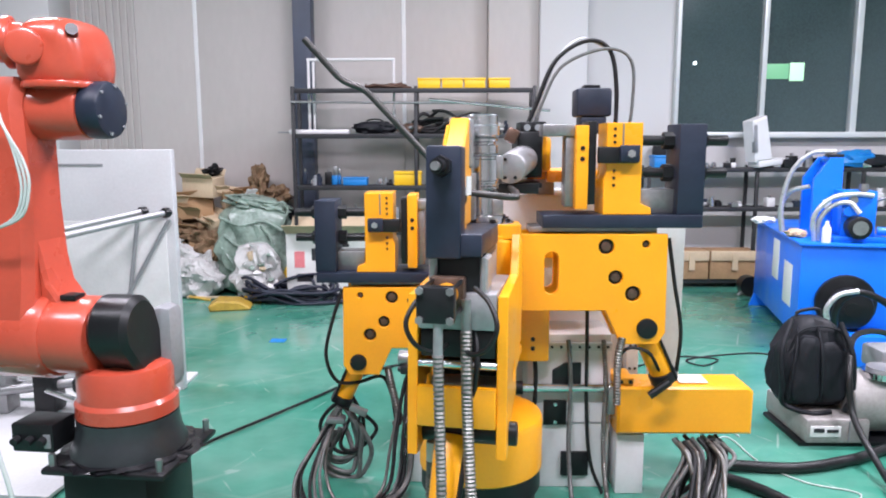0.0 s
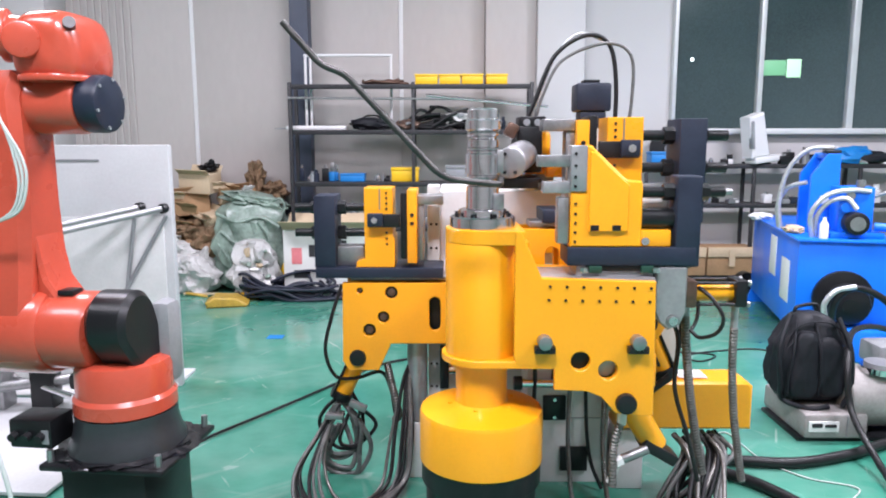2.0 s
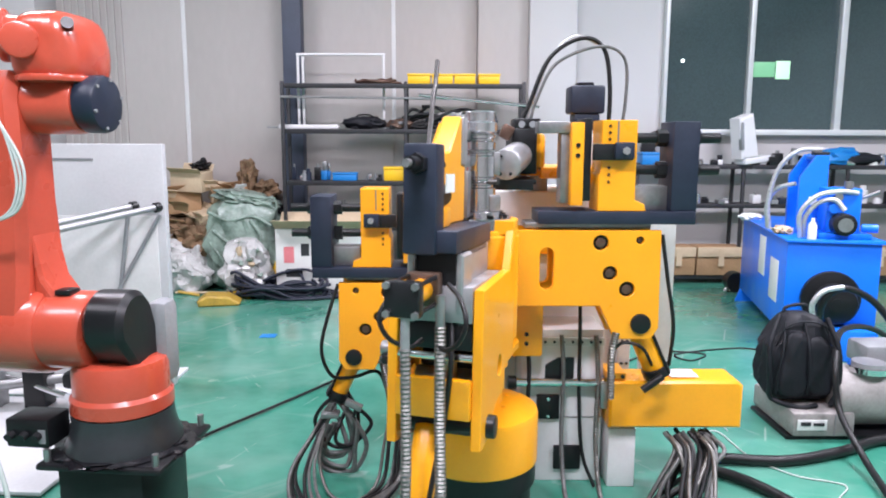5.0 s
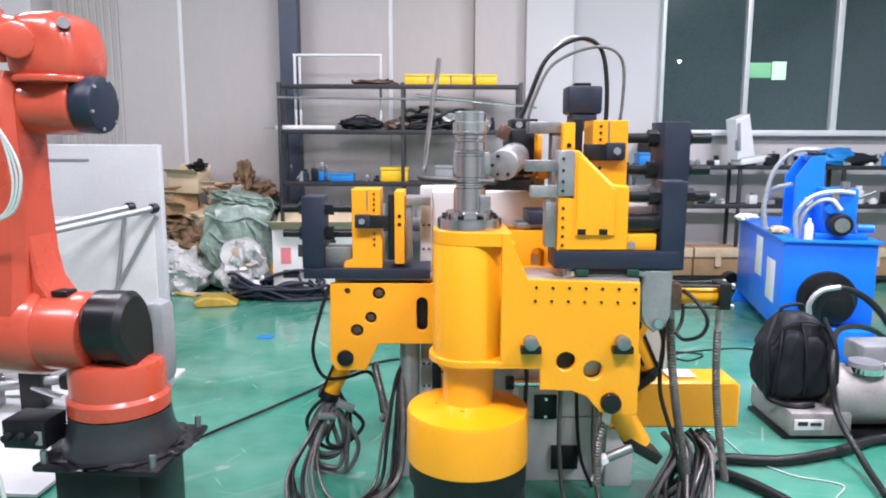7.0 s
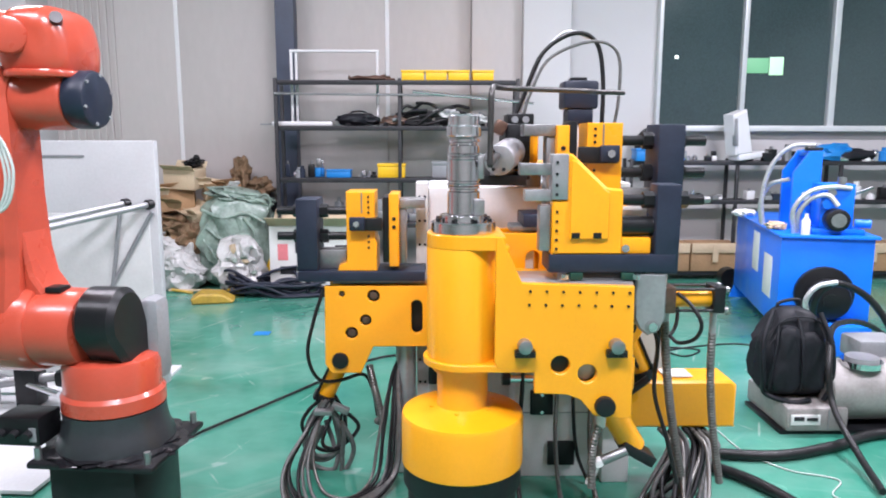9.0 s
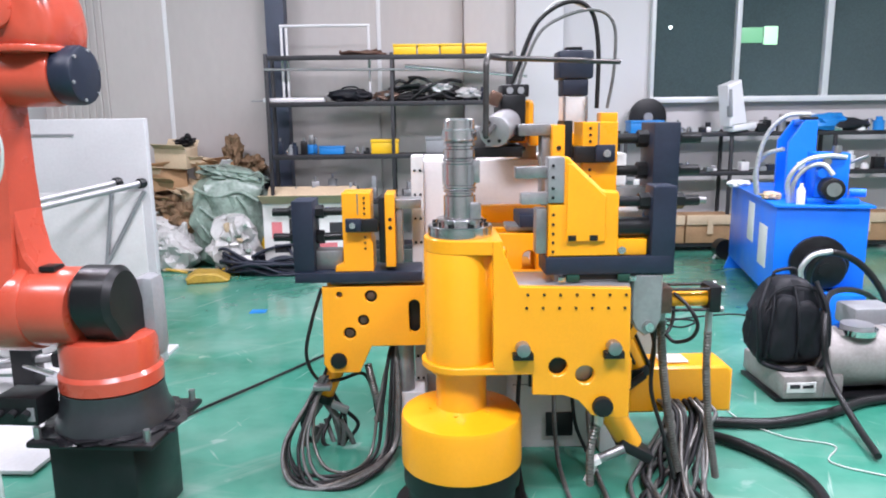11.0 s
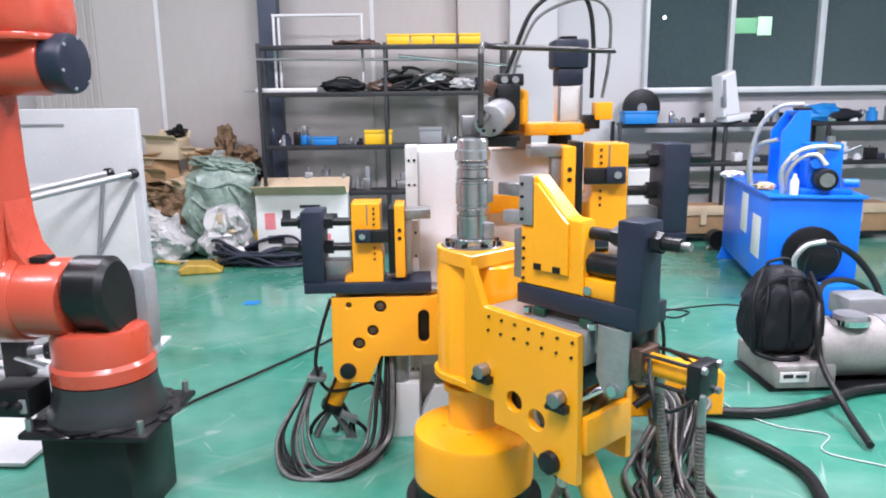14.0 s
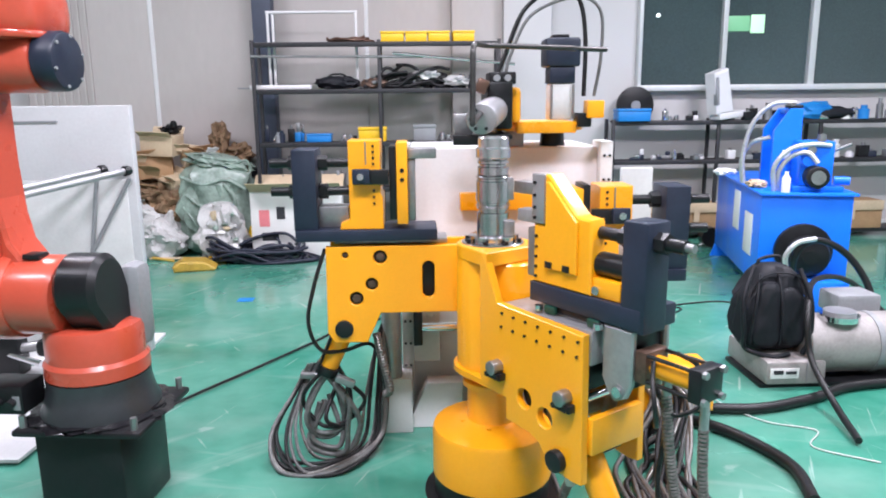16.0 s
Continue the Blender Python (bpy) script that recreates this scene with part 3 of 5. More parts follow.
    part("jaw_backing", bx(0.172, 0.2, 0.01, 0.165, 0.1, 0.38), BLACK, sl)
    part("jaw_die", bx(0.02, 0.13, 0.03, 0.14, 0.33, 0.37), DULLSTEEL, sl, "steel pressure die")
    part("jaw_rib", bx(0.1, 0.13, 0.04, 0.13, 0.09, 0.33), DULLSTEEL, sl)
    part("end_plate", bx(0.475, 0.565, 0.0, 0.175, 0.064, 0.37), NAVY, sl, "dark slate end plate")
    for z in (0.205, 0.315):
        part("thrust_screw", rod((X(0.345), 0.09, z * s), (X(0.66), 0.09, z * s), 0.018 * s), BLACK, sl, "black thrust screw")
        part("lock_nut", rod((X(0.44), 0.09, z * s), (X(0.475), 0.09, z * s), 0.03 * s, seg=6), BLACK, sl)
        part("lock_nut", rod((X(0.565), 0.09, z * s), (X(0.59), 0.09, z * s), 0.028 * s, seg=6), BLACK, sl)
    part("cylinder_body", bx(0.36, 0.48, 0.05, 0.14, 0.066, 0.15), DULLSTEEL, sl)
    return th


LEFT = press_arm("press_arm", "yellow press arm with slotted plate and a low clamp", 1.0, True, pose(AX - 0.123, 2.95, 0.906), 0.402)
RIGHT = press_arm("press_arm", "larger yellow press arm raised behind the swing arm", 1.15, False, pose(AX + 0.222, 2.75, 1.16), 0.374)

# ---- the white tower that carries the head ----
TOW = thing("machine_tower", pose(0, 0, 0), "white enamelled bending machine tower with bolted guide plates", "bending machine")
part("cabinet", box(-0.02, 0.83, 3.2, 3.75, 0.0, 1.28, 0.006), WHITE, TOW)
for x0, x1 in ((-0.075, -0.02), (0.83, 0.885)):
    g = part("guide_plate", box(x0, x1, 3.14, 3.3, 0.0, 1.305, 0.004), LIGHTGREY, TOW, "pale guide plate with bolt holes")
    for i in range(12):
        for k in (0, 1):
            bolt(x0 + 0.016 + 0.024 * k, 3.1405, 0.06 + i * 0.1075, 0.006, g)
part("lower_cabinet", box(0.36, 0.72, 2.96, 3.2, 0.0, 0.7, 0.006), WHITE, TOW)
# Raised black panels stand in for the shade inside two open hatches.
part("hatch_shade", box(0.43, 0.53, 2.945, 2.962, 0.295, 0.405, 0.003), BLACK, TOW, "black panel in place of the shade in an open hatchway")
part("hatch_shade", box(0.51, 0.63, 2.945, 2.962, 0.06, 0.17, 0.003), BLACK, TOW)
part("guide_rod", rod((0.3, 2.93, 0.47), (0.8, 2.93, 0.47), 0.02), CHROME, TOW, "polished guide rod")
part("side_column", rod((-0.12, 3.05, 0.25), (-0.12, 3.05, 0.75), 0.045), SILVER, TOW, "grey round column")
part("column_foot", box(-0.17, -0.03, 3.0, 3.2, 0.0, 0.26, 0.005), WHITE, TOW)
part("beam_support", box(0.74, 0.86, 2.9, 3.2, 0.0, 0.27, 0.006), WHITE, TOW)
part("carriage_block", box(0.3, 0.44, 2.88, 3.08, 0.6, 0.86, 0.01), YELLOW, TOW, "yellow carriage block with bolts")
bolt(0.37, 2.8795, 0.7, 0.009, TOW)
bolt(0.37, 2.8795, 0.66, 0.009, TOW)
part("rail_strip", box(0.44, 0.72, 2.945, 2.96, 0.63, 0.665, 0.003), LIGHTGREY, TOW, "pale rail strip with bolts")
for i in range(7):
    bolt(0.46 + i * 0.04, 2.9445, 0.648, 0.006, TOW)
# Black plate laid on the uncut front for the shade of a cut-out.
part("slot_shade", plate([(0.465, 0.46), (0.59, 0.46), (0.59, 0.575), (0.52, 0.575), (0.465, 0.54)], 2.95, 2.963, [], 0.002), BLACK, TOW, "black plate in place of the shade in a cut-out")
part("hanging_cable", sweep([(0.6, 2.93, 0.95), (0.605, 2.92, 0.7), (0.61, 2.92, 0.4), (0.63, 2.91, 0.15), (0.68, 2.88, 0.012)], 0.008), HOSE, TOW, "thin black cable hanging down")
part("cabinet_seam", box(0.36, 0.72, 2.956, 2.961, 0.3, 0.304, 0), GREY, TOW)
for z in (0.31, 0.39):
    part("hatch_bolt", rod((0.48, 2.946, z), (0.48, 2.938, z), 0.008, seg=8), STEEL, TOW)
part("rod_end", rod((0.3, 2.93, 0.47), (0.335, 2.93, 0.47), 0.03), BLACK, TOW)
part("rod_bracket", box(-0.02, 0.02, 3.05, 3.2, 0.4, 0.56, 0.004), BLACK, TOW)
part("short_rod", rod((0.0, 3.08, 0.48), (0.25, 3.08, 0.48), 0.022), CHROME, TOW)
part("foot_wedge", plate([(-0.06, 0.0), (0.2, 0.0), (0.2, 0.22), (0.04, 0.22)], 3.05, 3.14), WHITE, TOW)
part("low_bracket", plate([(-0.02, 0.3), (0.1, 0.3), (0.1, 0.56), (-0.02, 0.56)], 3.12, 3.145, [circle(0.01, 0.52, 0.007, 10), circle(0.04, 0.52, 0.007, 10), circle(0.07, 0.52, 0.007, 10), circle(0.01, 0.47, 0.007, 10), circle(0.04, 0.47, 0.007, 10)], 0.002), LIGHTGREY, TOW, "pale bracket plate with bolt holes")
part("side_door", box(0.975, 1.125, 3.3, 3.33, 0.28, 1.17, 0.004), LIGHTGREY, TOW, "pale grey side door standing open")
part("door_bracket", box(0.885, 0.976, 3.3, 3.32, 0.6, 0.66, 0.002), LIGHTGREY, TOW)
part("rear_top", box(0.2, 0.72, 3.15, 3.24, 1.0, 1.08, 0.008), YELLOW, TOW)

BEAM = thing("side_beam", pose(0, 0, 0), "yellow side beam with a chamfered end, moving with the head", "machine beam")
part("beam", plate([(0.73, 0.29), (1.3, 0.29), (1.3, 0.478), (1.278, 0.498), (0.73, 0.498)], 2.86, 3.04, [], 0.01), YELLOW, BEAM)
part("beam_lug", box(0.72, 0.8, 2.88, 3.02, 0.5, 0.53, 0.004), YELLOW, BEAM)
for x in (0.745, 0.785):
    part("lug_bolt", rod((x, 2.879, 0.515), (x, 2.872, 0.515), 0.009, seg=10), BLACK, BEAM)
part("paper_tag", box(1.0, 1.12, 2.9, 3.0, 0.503, 0.507, 0), BARW, BEAM, "scrap of white paper")
part("guide_block", box(0.7, 0.735, 2.9, 3.0, 0.36, 0.48, 0.004), DULLSTEEL, BEAM)


def soft_box(w, d, h, seed, taper=0.8, crease=0.05):
    bm = bmesh.new()
    bmesh.ops.create_icosphere(bm, subdivisions=4, radius=1.0)
    for v in bm.verts:
        n = v.co.normalized()
        k = 1 / max(abs(n.x) ** 4 + abs(n.y) ** 4 + abs(n.z) ** 4, 1e-6) ** 0.25
        n2 = n * k
        sx = 1 - (1 - taper) * max(0, n2.z)
        wob = 1 + crease * noise.noise(n * 2.5 + Vector((seed, 0, 0))) + 0.6 * crease * noise.noise(n * 8 + Vector((0, seed, 0)))
        v.co = Vector((n2.x * w / 2 * sx * wob, n2.y * d / 2 * wob, h / 2 + n2.z * h / 2))
    return bm


# ---- feed head with chuck and motor on the tower ----
FEED = thing("feed_head", pose(0, 0, -0.028), "feed head with steel chuck, yellow bracket and dark motor", "machine unit")
part("base", box(0.36, 0.74, 3.12, 3.6, 1.385, 1.42, 0.006), YELLOW, FEED)
part("base_front", box(0.44, 0.7, 3.06, 3.13, 1.375, 1.425, 0.006), YELLOW, FEED)
part("column_base", lathe([(0.09, 1.28), (0.06, 1.3), (0.05, 1.39)], 24, None, pose(0.64, 3.3, 0)), BLACK, FEED)
part("column_base", box(0.42, 0.5, 3.25, 3.35, 1.28, 1.39, 0.006), DULLSTEEL, FEED)
part("bracket_lug", box(0.735, 0.808, 3.02, 3.1, 1.438, 1.512, 0.006), YELLOW, FEED)
part("lug_arm", box(0.7, 0.76, 3.04, 3.14, 1.4, 1.46, 0.006), BLACK, FEED)
part("chuck_housing", box(0.3, 0.405, 2.94, 3.22, 1.4, 1.59, 0.008), BLACK, FEED, "dark square chuck housing")
part("housing_side", box(0.405, 0.45, 3.0, 3.2, 1.42, 1.57, 0.02), YELLOW, FEED)
part("housing_cap", box(0.31, 0.42, 2.95, 3.12, 1.58, 1.63, 0.006), BLACK, FEED)
part("cap_eye", rod((0.34, 2.952, 1.605), (0.34, 2.94, 1.605), 0.014), GREY, FEED)
part("cap_eye", rod((0.385, 2.952, 1.605), (0.385, 2.94, 1.605), 0.014), GREY, FEED)
ch = part("chuck", rod((0.255, 2.72, 1.445), (0.34, 3.0, 1.48), 0.06, bev=0.006), SILVER, FEED, "steel tube chuck with bolted face")
for i in range(6):
    a = i * math.pi / 3
    c = Vector((0.255, 2.72, 1.445)) + Vector((0.04 * math.cos(a), -0.002, 0.04 * math.sin(a)))
    part("chuck_bolt", rod(c, c + Vector((-0.002, -0.006, 0)), 0.007, seg=8), BLACK, ch)
part("side_lever", box(0.25, 0.3, 2.9, 2.96, 1.54, 1.6, 0.01, None, pose(0.28, 2.93, 1.57, 0, 25, 0) @ pose(-0.28, -2.93, -1.57)), COPPER, FEED, "worn copper-coloured lever")
part("beige_box", box(0.16, 0.235, 2.86, 2.96, 1.381, 1.465, 0.006), DULLSTEEL, FEED)
part("tray", box(0.15, 0.37, 2.78, 3.0, 1.36, 1.38, 0.003), BLACK, FEED, "black tray under the chuck")
part("tray_lip", box(0.15, 0.37, 2.77, 2.785, 1.345, 1.385, 0.002), BLACK, FEED)
part("tray_arm", box(0.3, 0.4, 2.9, 3.3, 1.36, 1.38, 0.003), BLACK, FEED)
mo = part("motor", box(0.565, 0.715, 3.08, 3.22, 1.655, 1.775, 0.012), NAVY, FEED, "dark blue servo motor")
part("motor_cap", box(0.6, 0.67, 3.11, 3.19, 1.775, 1.79, 0.004), BLACK, mo)
part("motor_neck", box(0.585, 0.695, 3.09, 3.21, 1.585, 1.655, 0.006), NAVY, mo)
part("gearbox", box(0.588, 0.692, 3.095, 3.205, 1.43, 1.585, 0.01), LIGHTGREY, FEED, "beige square gearbox")
for x in (0.592, 0.688):
    part("gear_bolt", rod((x, 3.09, 1.435), (x, 3.09, 1.58), 0.006, seg=8), DULLSTEEL, FEED)
part("feed_hose", sweep([(0.36, 3.1, 1.63), (0.39, 3.1, 1.7), (0.47, 3.1, 1.886), (0.6, 3.1, 1.971), (0.7, 3.1, 1.936), (0.735, 3.1, 1.78), (0.735, 3.1, 1.53)], 0.0095), HOSE, FEED, "black arched hose")
part("feed_hose", sweep([(0.39, 3.08, 1.62), (0.42, 3.08, 1.72), (0.5, 3.08, 1.866), (0.68, 3.08, 1.936), (0.79, 3.08, 1.886), (0.8, 3.08, 1.7), (0.775, 3.08, 1.53)], 0.007), GREYHOSE, FEED, "grey arched hose")
part("feed_hose", sweep([(0.375, 3.12, 1.62), (0.4, 3.12, 1.7), (0.48, 3.12, 1.896), (0.58, 3.12, 1.981), (0.69, 3.12, 1.951)], 0.007), SILVERHOSE, FEED)

# ---- the steel tube being bent ----
BENDX, BENDY, BENDZ = 0.2, 2.45, 1.367
TUBE_THING = thing("steel_tube", pose(BENDX, BENDY, BENDZ), "bare steel tube bent into a hook, held in the chuck", "tube")
TR = 0.0105


def bent_line(pts, r, n=6):
    """Straight runs joined by rounded bends."""
    P = [Vector(p) for p in pts]
    out = [P[0]]
    for a, b, c in zip(P, P[1:], P[2:]):
        k = min(r, (a - b).length * 0.45, (c - b).length * 0.45)
        p, q = b + (a - b).normalized() * k, b + (c - b).normalized() * k
        out += [p.lerp(b, i / n).lerp(b.lerp(q, i / n), i / n) for i in range(n + 1)]
    return out + [P[-1]]


part("tail", sweep([(0.0, 0.36, 0.0), (0, 0.2, 0), (0, 0.0, 0)], TR), TUBE, TUBE_THING)
BENT = part("bent_end", sweep(bent_line([(0, 0, 0), (-0.02, -0.25, 0.0), (-0.06, -0.27, 0.003), (-0.2, -0.27, 0.02), (-0.495, -0.27, 0.336), (-0.563, -0.27, 0.358), (-0.676, -0.27, 0.485)], 0.05), TR, 12, straight=True), TUBE, TUBE_THING)

# ---- robot: its x axis points along the shoulder, out of the motor covers ----
ROB = thing("robot_arm", pose(-1.175, 2.5, 0, 0, 0, -6), "orange six-axis robot arm on a black pedestal", "robot")
part("pedestal", box(-0.165, 0.15, -0.17, 0.17, 0.0, 0.36, 0.01), BLACK, ROB, "black square pedestal")
bpl = part("base_plate", box(-0.22, 0.24, -0.21, 0.21, 0.36, 0.385, 0.01), BLACK, ROB)
part("plastic_wrap", lump(0, 0, 0.385, 0.25, 0.23, 0.025, 4, 0.18, 4, 5), FILM, ROB, "crumpled black plastic over the base plate")
for sx in (-0.19, 0.21):
    for sy in (-0.18, 0.18):
        part("anchor_bolt", rod((sx, sy, 0.385), (sx, sy, 0.43), 0.012, seg=6), DULLSTEEL, bpl)
part("base", lathe([(0.205, 0.385), (0.205, 0.41), (0.187, 0.45), (0.178, 0.5), (0.178, 0.53)]), CASTING, ROB)
cbx = part("connector_box", box(-0.34, -0.18, -0.18, -0.05, 0.43, 0.535, 0.008), BLACK, ROB, "black connector box with plugs")
for i in range(3):
    part("plug", rod((-0.315 + 0.05 * i, -0.18, 0.48), (-0.315 + 0.05 * i, -0.205, 0.475), 0.015, seg=12), RUBBER, cbx)
part("box_label", box(-0.215, -0.19, -0.184, -0.18, 0.45, 0.5, 0), GREY, cbx)
part("turret", lathe([(0.17, 0.53), (0.179, 0.537), (0.179, 0.585), (0.168, 0.6), (0.168, 0.69), (0.16, 0.715), (0.12, 0.73)]), ORANGE, ROB)
part("turret_block", box(-0.16, 0.1, -0.06, 0.13, 0.6, 0.84, 0.05), ORANGE, ROB)
part("turret_ear", box(0.08, 0.165, 0.04, 0.15, 0.6, 0.92, 0.035), GREY, ROB, "dark grey motor housing on the turret")
part("shoulder", rod((-0.42, -0.03, 0.83), (-0.03, -0.05, 0.83), 0.142, bev=0.03), ORANGE, ROB)
hull = [(-0.015 + 0.118 * math.cos(math.radians(a)), 0.868 + 0.118 * math.sin(math.radians(a))) for a in range(25, 206, 10)]
hull += [(0.035 + 0.1 * math.cos(math.radians(a)), 0.78 + 0.1 * math.sin(math.radians(a))) for a in range(215, 376, 10)]
sm = part("shoulder_cover", plate(hull, -0.075, 0.075, [], 0.02), BLACK, ROB, "black shoulder motor cover")
sm.matrix_basis = pose(0.045, -0.06, 0, 0, 0, 90)
part("shoulder_clip", box(-0.17, -0.11, -0.1, -0.04, 0.965, 0.985, 0.004), BLACK, ROB)
ua = part("upper_arm", plate([(-0.17, 0.82), (-0.15, 0.74), (-0.06, 0.69), (0.06, 0.69), (0.14, 0.76), (0.15, 0.9), (0.12, 1.05), (0.1, 1.3), (0.1, 1.55), (0.11, 1.68), (0.06, 1.74), (-0.08, 1.74), (-0.12, 1.66), (-0.11, 1.3), (-0.13, 1.05)], -0.1, 0.1, [], 0.03), ORANGE, ROB)
ua.matrix_basis = pose(-0.34, -0.02, 0, 0, 0, 90)
part("foot_flare", rod((-0.46, -0.03, 0.83), (-0.2, -0.03, 0.83), 0.165, bev=0.03), ORANGE, ROB)
part("arm_gusset", plate([(-0.25, 0.92), (-0.14, 0.92), (-0.21, 1.02), (-0.245, 1.2)], -0.1, 0.06, [], 0.012), ORANGE, ROB)
part("elbow", rod((-0.46, 0, 1.63), (-0.06, 0, 1.63), 0.104, bev=0.02), ORANGE, ROB)
ec = part("elbow_cover", rod((-0.065, 0, 1.63), (0.02, 0, 1.63), 0.1, bev=0.016), NAVY, ROB, "dark elbow motor cover")
for i in range(6):
    a = i * math.pi / 3 + 0.3
    part("cover_bolt", rod((0.018, 0.085 * math.cos(a), 1.63 + 0.085 * math.sin(a)), (0.024, 0.085 * math.cos(a), 1.63 + 0.085 * math.sin(a)), 0.006, seg=8), GREY, ec)
part("elbow_housing", soft_box(0.24, 0.3, 0.25, 7, 0.82, 0.03), ORANGE, ROB).matrix_basis = pose(-0.15, 0.02, 1.69)
part("housing_rim", rod((-0.15, -0.02, 1.7), (-0.15, -0.02, 1.725), 0.13, bev=0.008), ORANGE, ROB)
part("housing_plug", rod((-0.06, -0.08, 1.88), (-0.04, -0.11, 1.89), 0.02), BLACK, ROB)
part("housing_boss", rod((-0.2, -0.12, 1.83), (-0.18, -0.16, 1.83), 0.06, bev=0.012), ORANGE, ROB)
part("forearm", sweep([(-0.2, 0.0, 1.85), (-0.32, -0.05, 1.86), (-0.46, -0.12, 1.86), (-0.7, -0.22, 1.85)], 0.07, 20), ORANGE, ROB)
part("forearm_ring", rod((-0.3, -0.04, 1.86), (-0.325, -0.05, 1.86), 0.09, bev=0.008), ORANGE, ROB)
part("wrist_plug", box(-0.36, -0.3, -0.125, -0.1, 1.6, 1.63, 0.006), BLACK, ROB)
for i in range(3):
    part("air_line", sweep([(-0.28 + 0.01 * i, -0.2, 1.62), (-0.21, -0.24, 1.56), (-0.18 + 0.012 * i, -0.24, 1.46), (-0.17 + 0.014 * i, -0.24, 1.36 + 0.01 * i), (-0.2 + 0.012 * i, -0.24, 1.28), (-0.28, -0.23, 1.235), (-0.4, -0.18, 1.2)], 0.005), CLEAR, ROB, "milky air line looped on the arm")
part("air_line", sweep([(-0.4, -0.2, 0.7), (-0.38, -0.24, 0.6), (-0.3, -0.3, 0.5), (-0.24, -0.32, 0.3), (-0.28, -0.3, 0.06), (-0.4, -0.26, 0.012)], 0.008), CLEAR, ROB)

# ---- low white cabinet and clutter behind the robot ----
LOWC = thing("floor_sheet", pose(-2.5, 3.53, 0, 0, 0, -4), "white sheet-metal panel lying on the floor behind the robot", "panel")
part("deck", box(-1.2, 0.86, -0.68, 0.4, 0.012, 0.03, 0.003), PANELW, LOWC)
part("batten", box(-1.18, 0.84, -0.66, -0.6, 0.0, 0.012, 0.001), GREY, LOWC)
part("batten", box(-1.18, 0.84, 0.32, 0.38, 0.0, 0.012, 0.001), GREY, LOWC)
PIPES = thing("pipe_fixture", pose(-2.3, 3.78, 0.03), "greasy black and steel pipe fixture lying on the white panel", "fixture")
part("bar", rod((-0.3, -0.1, 0.13), (0.32, 0.06, 0.16), 0.028), DULLSTEEL, PIPES)
part("bar", rod((-0.25, 0.1, 0.17), (0.28, -0.12, 0.1), 0.018), CHROME, PIPES)
part("bar", rod((-0.3, 0.0, 0.26), (0.2, 0.05, 0.24), 0.014), DULLSTEEL, PIPES)
part("joint", box(0.0, 0.12, -0.05, 0.07, 0.0, 0.24, 0.01), BLACK, PIPES)
part("joint", box(-0.28, -0.14, -0.06, 0.06, 0.0, 0.27, 0.01), DULLSTEEL, PIPES)
part("joint", box(0.2, 0.34, -0.03, 0.1, 0.1, 0.2, 0.03), BLACK, PIPES)
FLRC = thing("floor_cable", pose(0, 0, 0), "black cable running over the floor from the robot", "cable")
part("sheath", sweep([(-1.32, 3.2, 0.013), (-1.18, 3.45, 0.013), (-0.95, 3.8, 0.013), (-0.68, 4.23, 0.013), (-0.45, 4.6, 0.013), (-0.1, 4.75, 0.013), (0.6, 4.6, 0.013)], 0.0075), RUBBER, FLRC)
TAPE = thing("floor_tape", pose(0, 0, 0), "scrap of blue tape stuck to the floor", "tape")
part("strip", box(-1.39, -1.27, 5.28, 5.38, 0.0, 0.003, 0), CYANB, TAPE)

# ---- white partition ----
PART = thing("partition", pose(0, 0, 0), "white partition panel standing behind the robot", "partition")
part("panel", box(-3.2, -1.64, 4.2, 4.26, 0.0, 1.485, 0.006), PANELW, PART)
part("lower_sheet", box(-3.15, -1.69, 4.188, 4.2, 0.06, 1.06, 0.003), LIGHTGREY, PART, "glossy grey lower sheet")
part("groove", box(-2.5, -2.05, 4.19, 4.2, 1.388, 1.402, 0.001), GREY, PART)
part("foot", box(-3.2, -1.66, 4.0, 4.5, 0.0, 0.02, 0.003), WHITE, PART)
RAIL = thing("pipe_rail", pose(0, 0, 0), "two polished pipes fixed through the partition", "pipe rail")
for x, z in ((-1.8, 1.118), (-1.66, 1.112)):
    part("pipe", rod((x - 0.42, 3.62, z - 0.09), (x - 0.02, 4.21, z), 0.019), SILVER, RAIL)
    part("collar", rod((x - 0.035, 4.185, z - 0.004), (x - 0.015, 4.215, z), 0.03), BLACK, RAIL)
part("strut", rod((-1.66, 4.17, 1.07), (-2.0, 4.17, 0.5), 0.012), GREY, RAIL)
part("strut", rod((-1.85, 4.17, 1.07), (-1.95, 4.17, 0.45), 0.012), GREY, RAIL)


# ---- racks ----
def rack(xs, y0, y1, levels, label, back=True):
    th = thing("storage_rack", pose(0, 0, 0), label, "rack", "storage racks")
    h = max(levels) + 0.02
    for x in xs:
        for y in (y0, y1):
            part("upright", box(x - 0.017, x + 0.017, y - 0.017, y + 0.017, 0, h, 0.003), RACK, th)
    for z in levels:
        part("shelf", box(xs[0] + 0.024, xs[-1] - 0.024, y0 + 0.024, y1 - 0.024, z - 0.015, z, 0.002), RACK, th)
        part("shelf_rail", box(xs[0] + 0.024, xs[-1] - 0.024, y0 - 0.02, y0 + 0.02, z - 0.045, z, 0.003), RACK, th)
    return th


rack((-1.54, -0.33, 0.83), 7.05, 7.34, (0.2, 0.66, 1.11, 1.62, 2.06), "dark angle-iron storage rack full of parts")
rack((2.08, 3.2, 4.3, 5.4), 7.42, 7.7, (0.1, 0.86, 1.27), "long dark steel rack under the window")


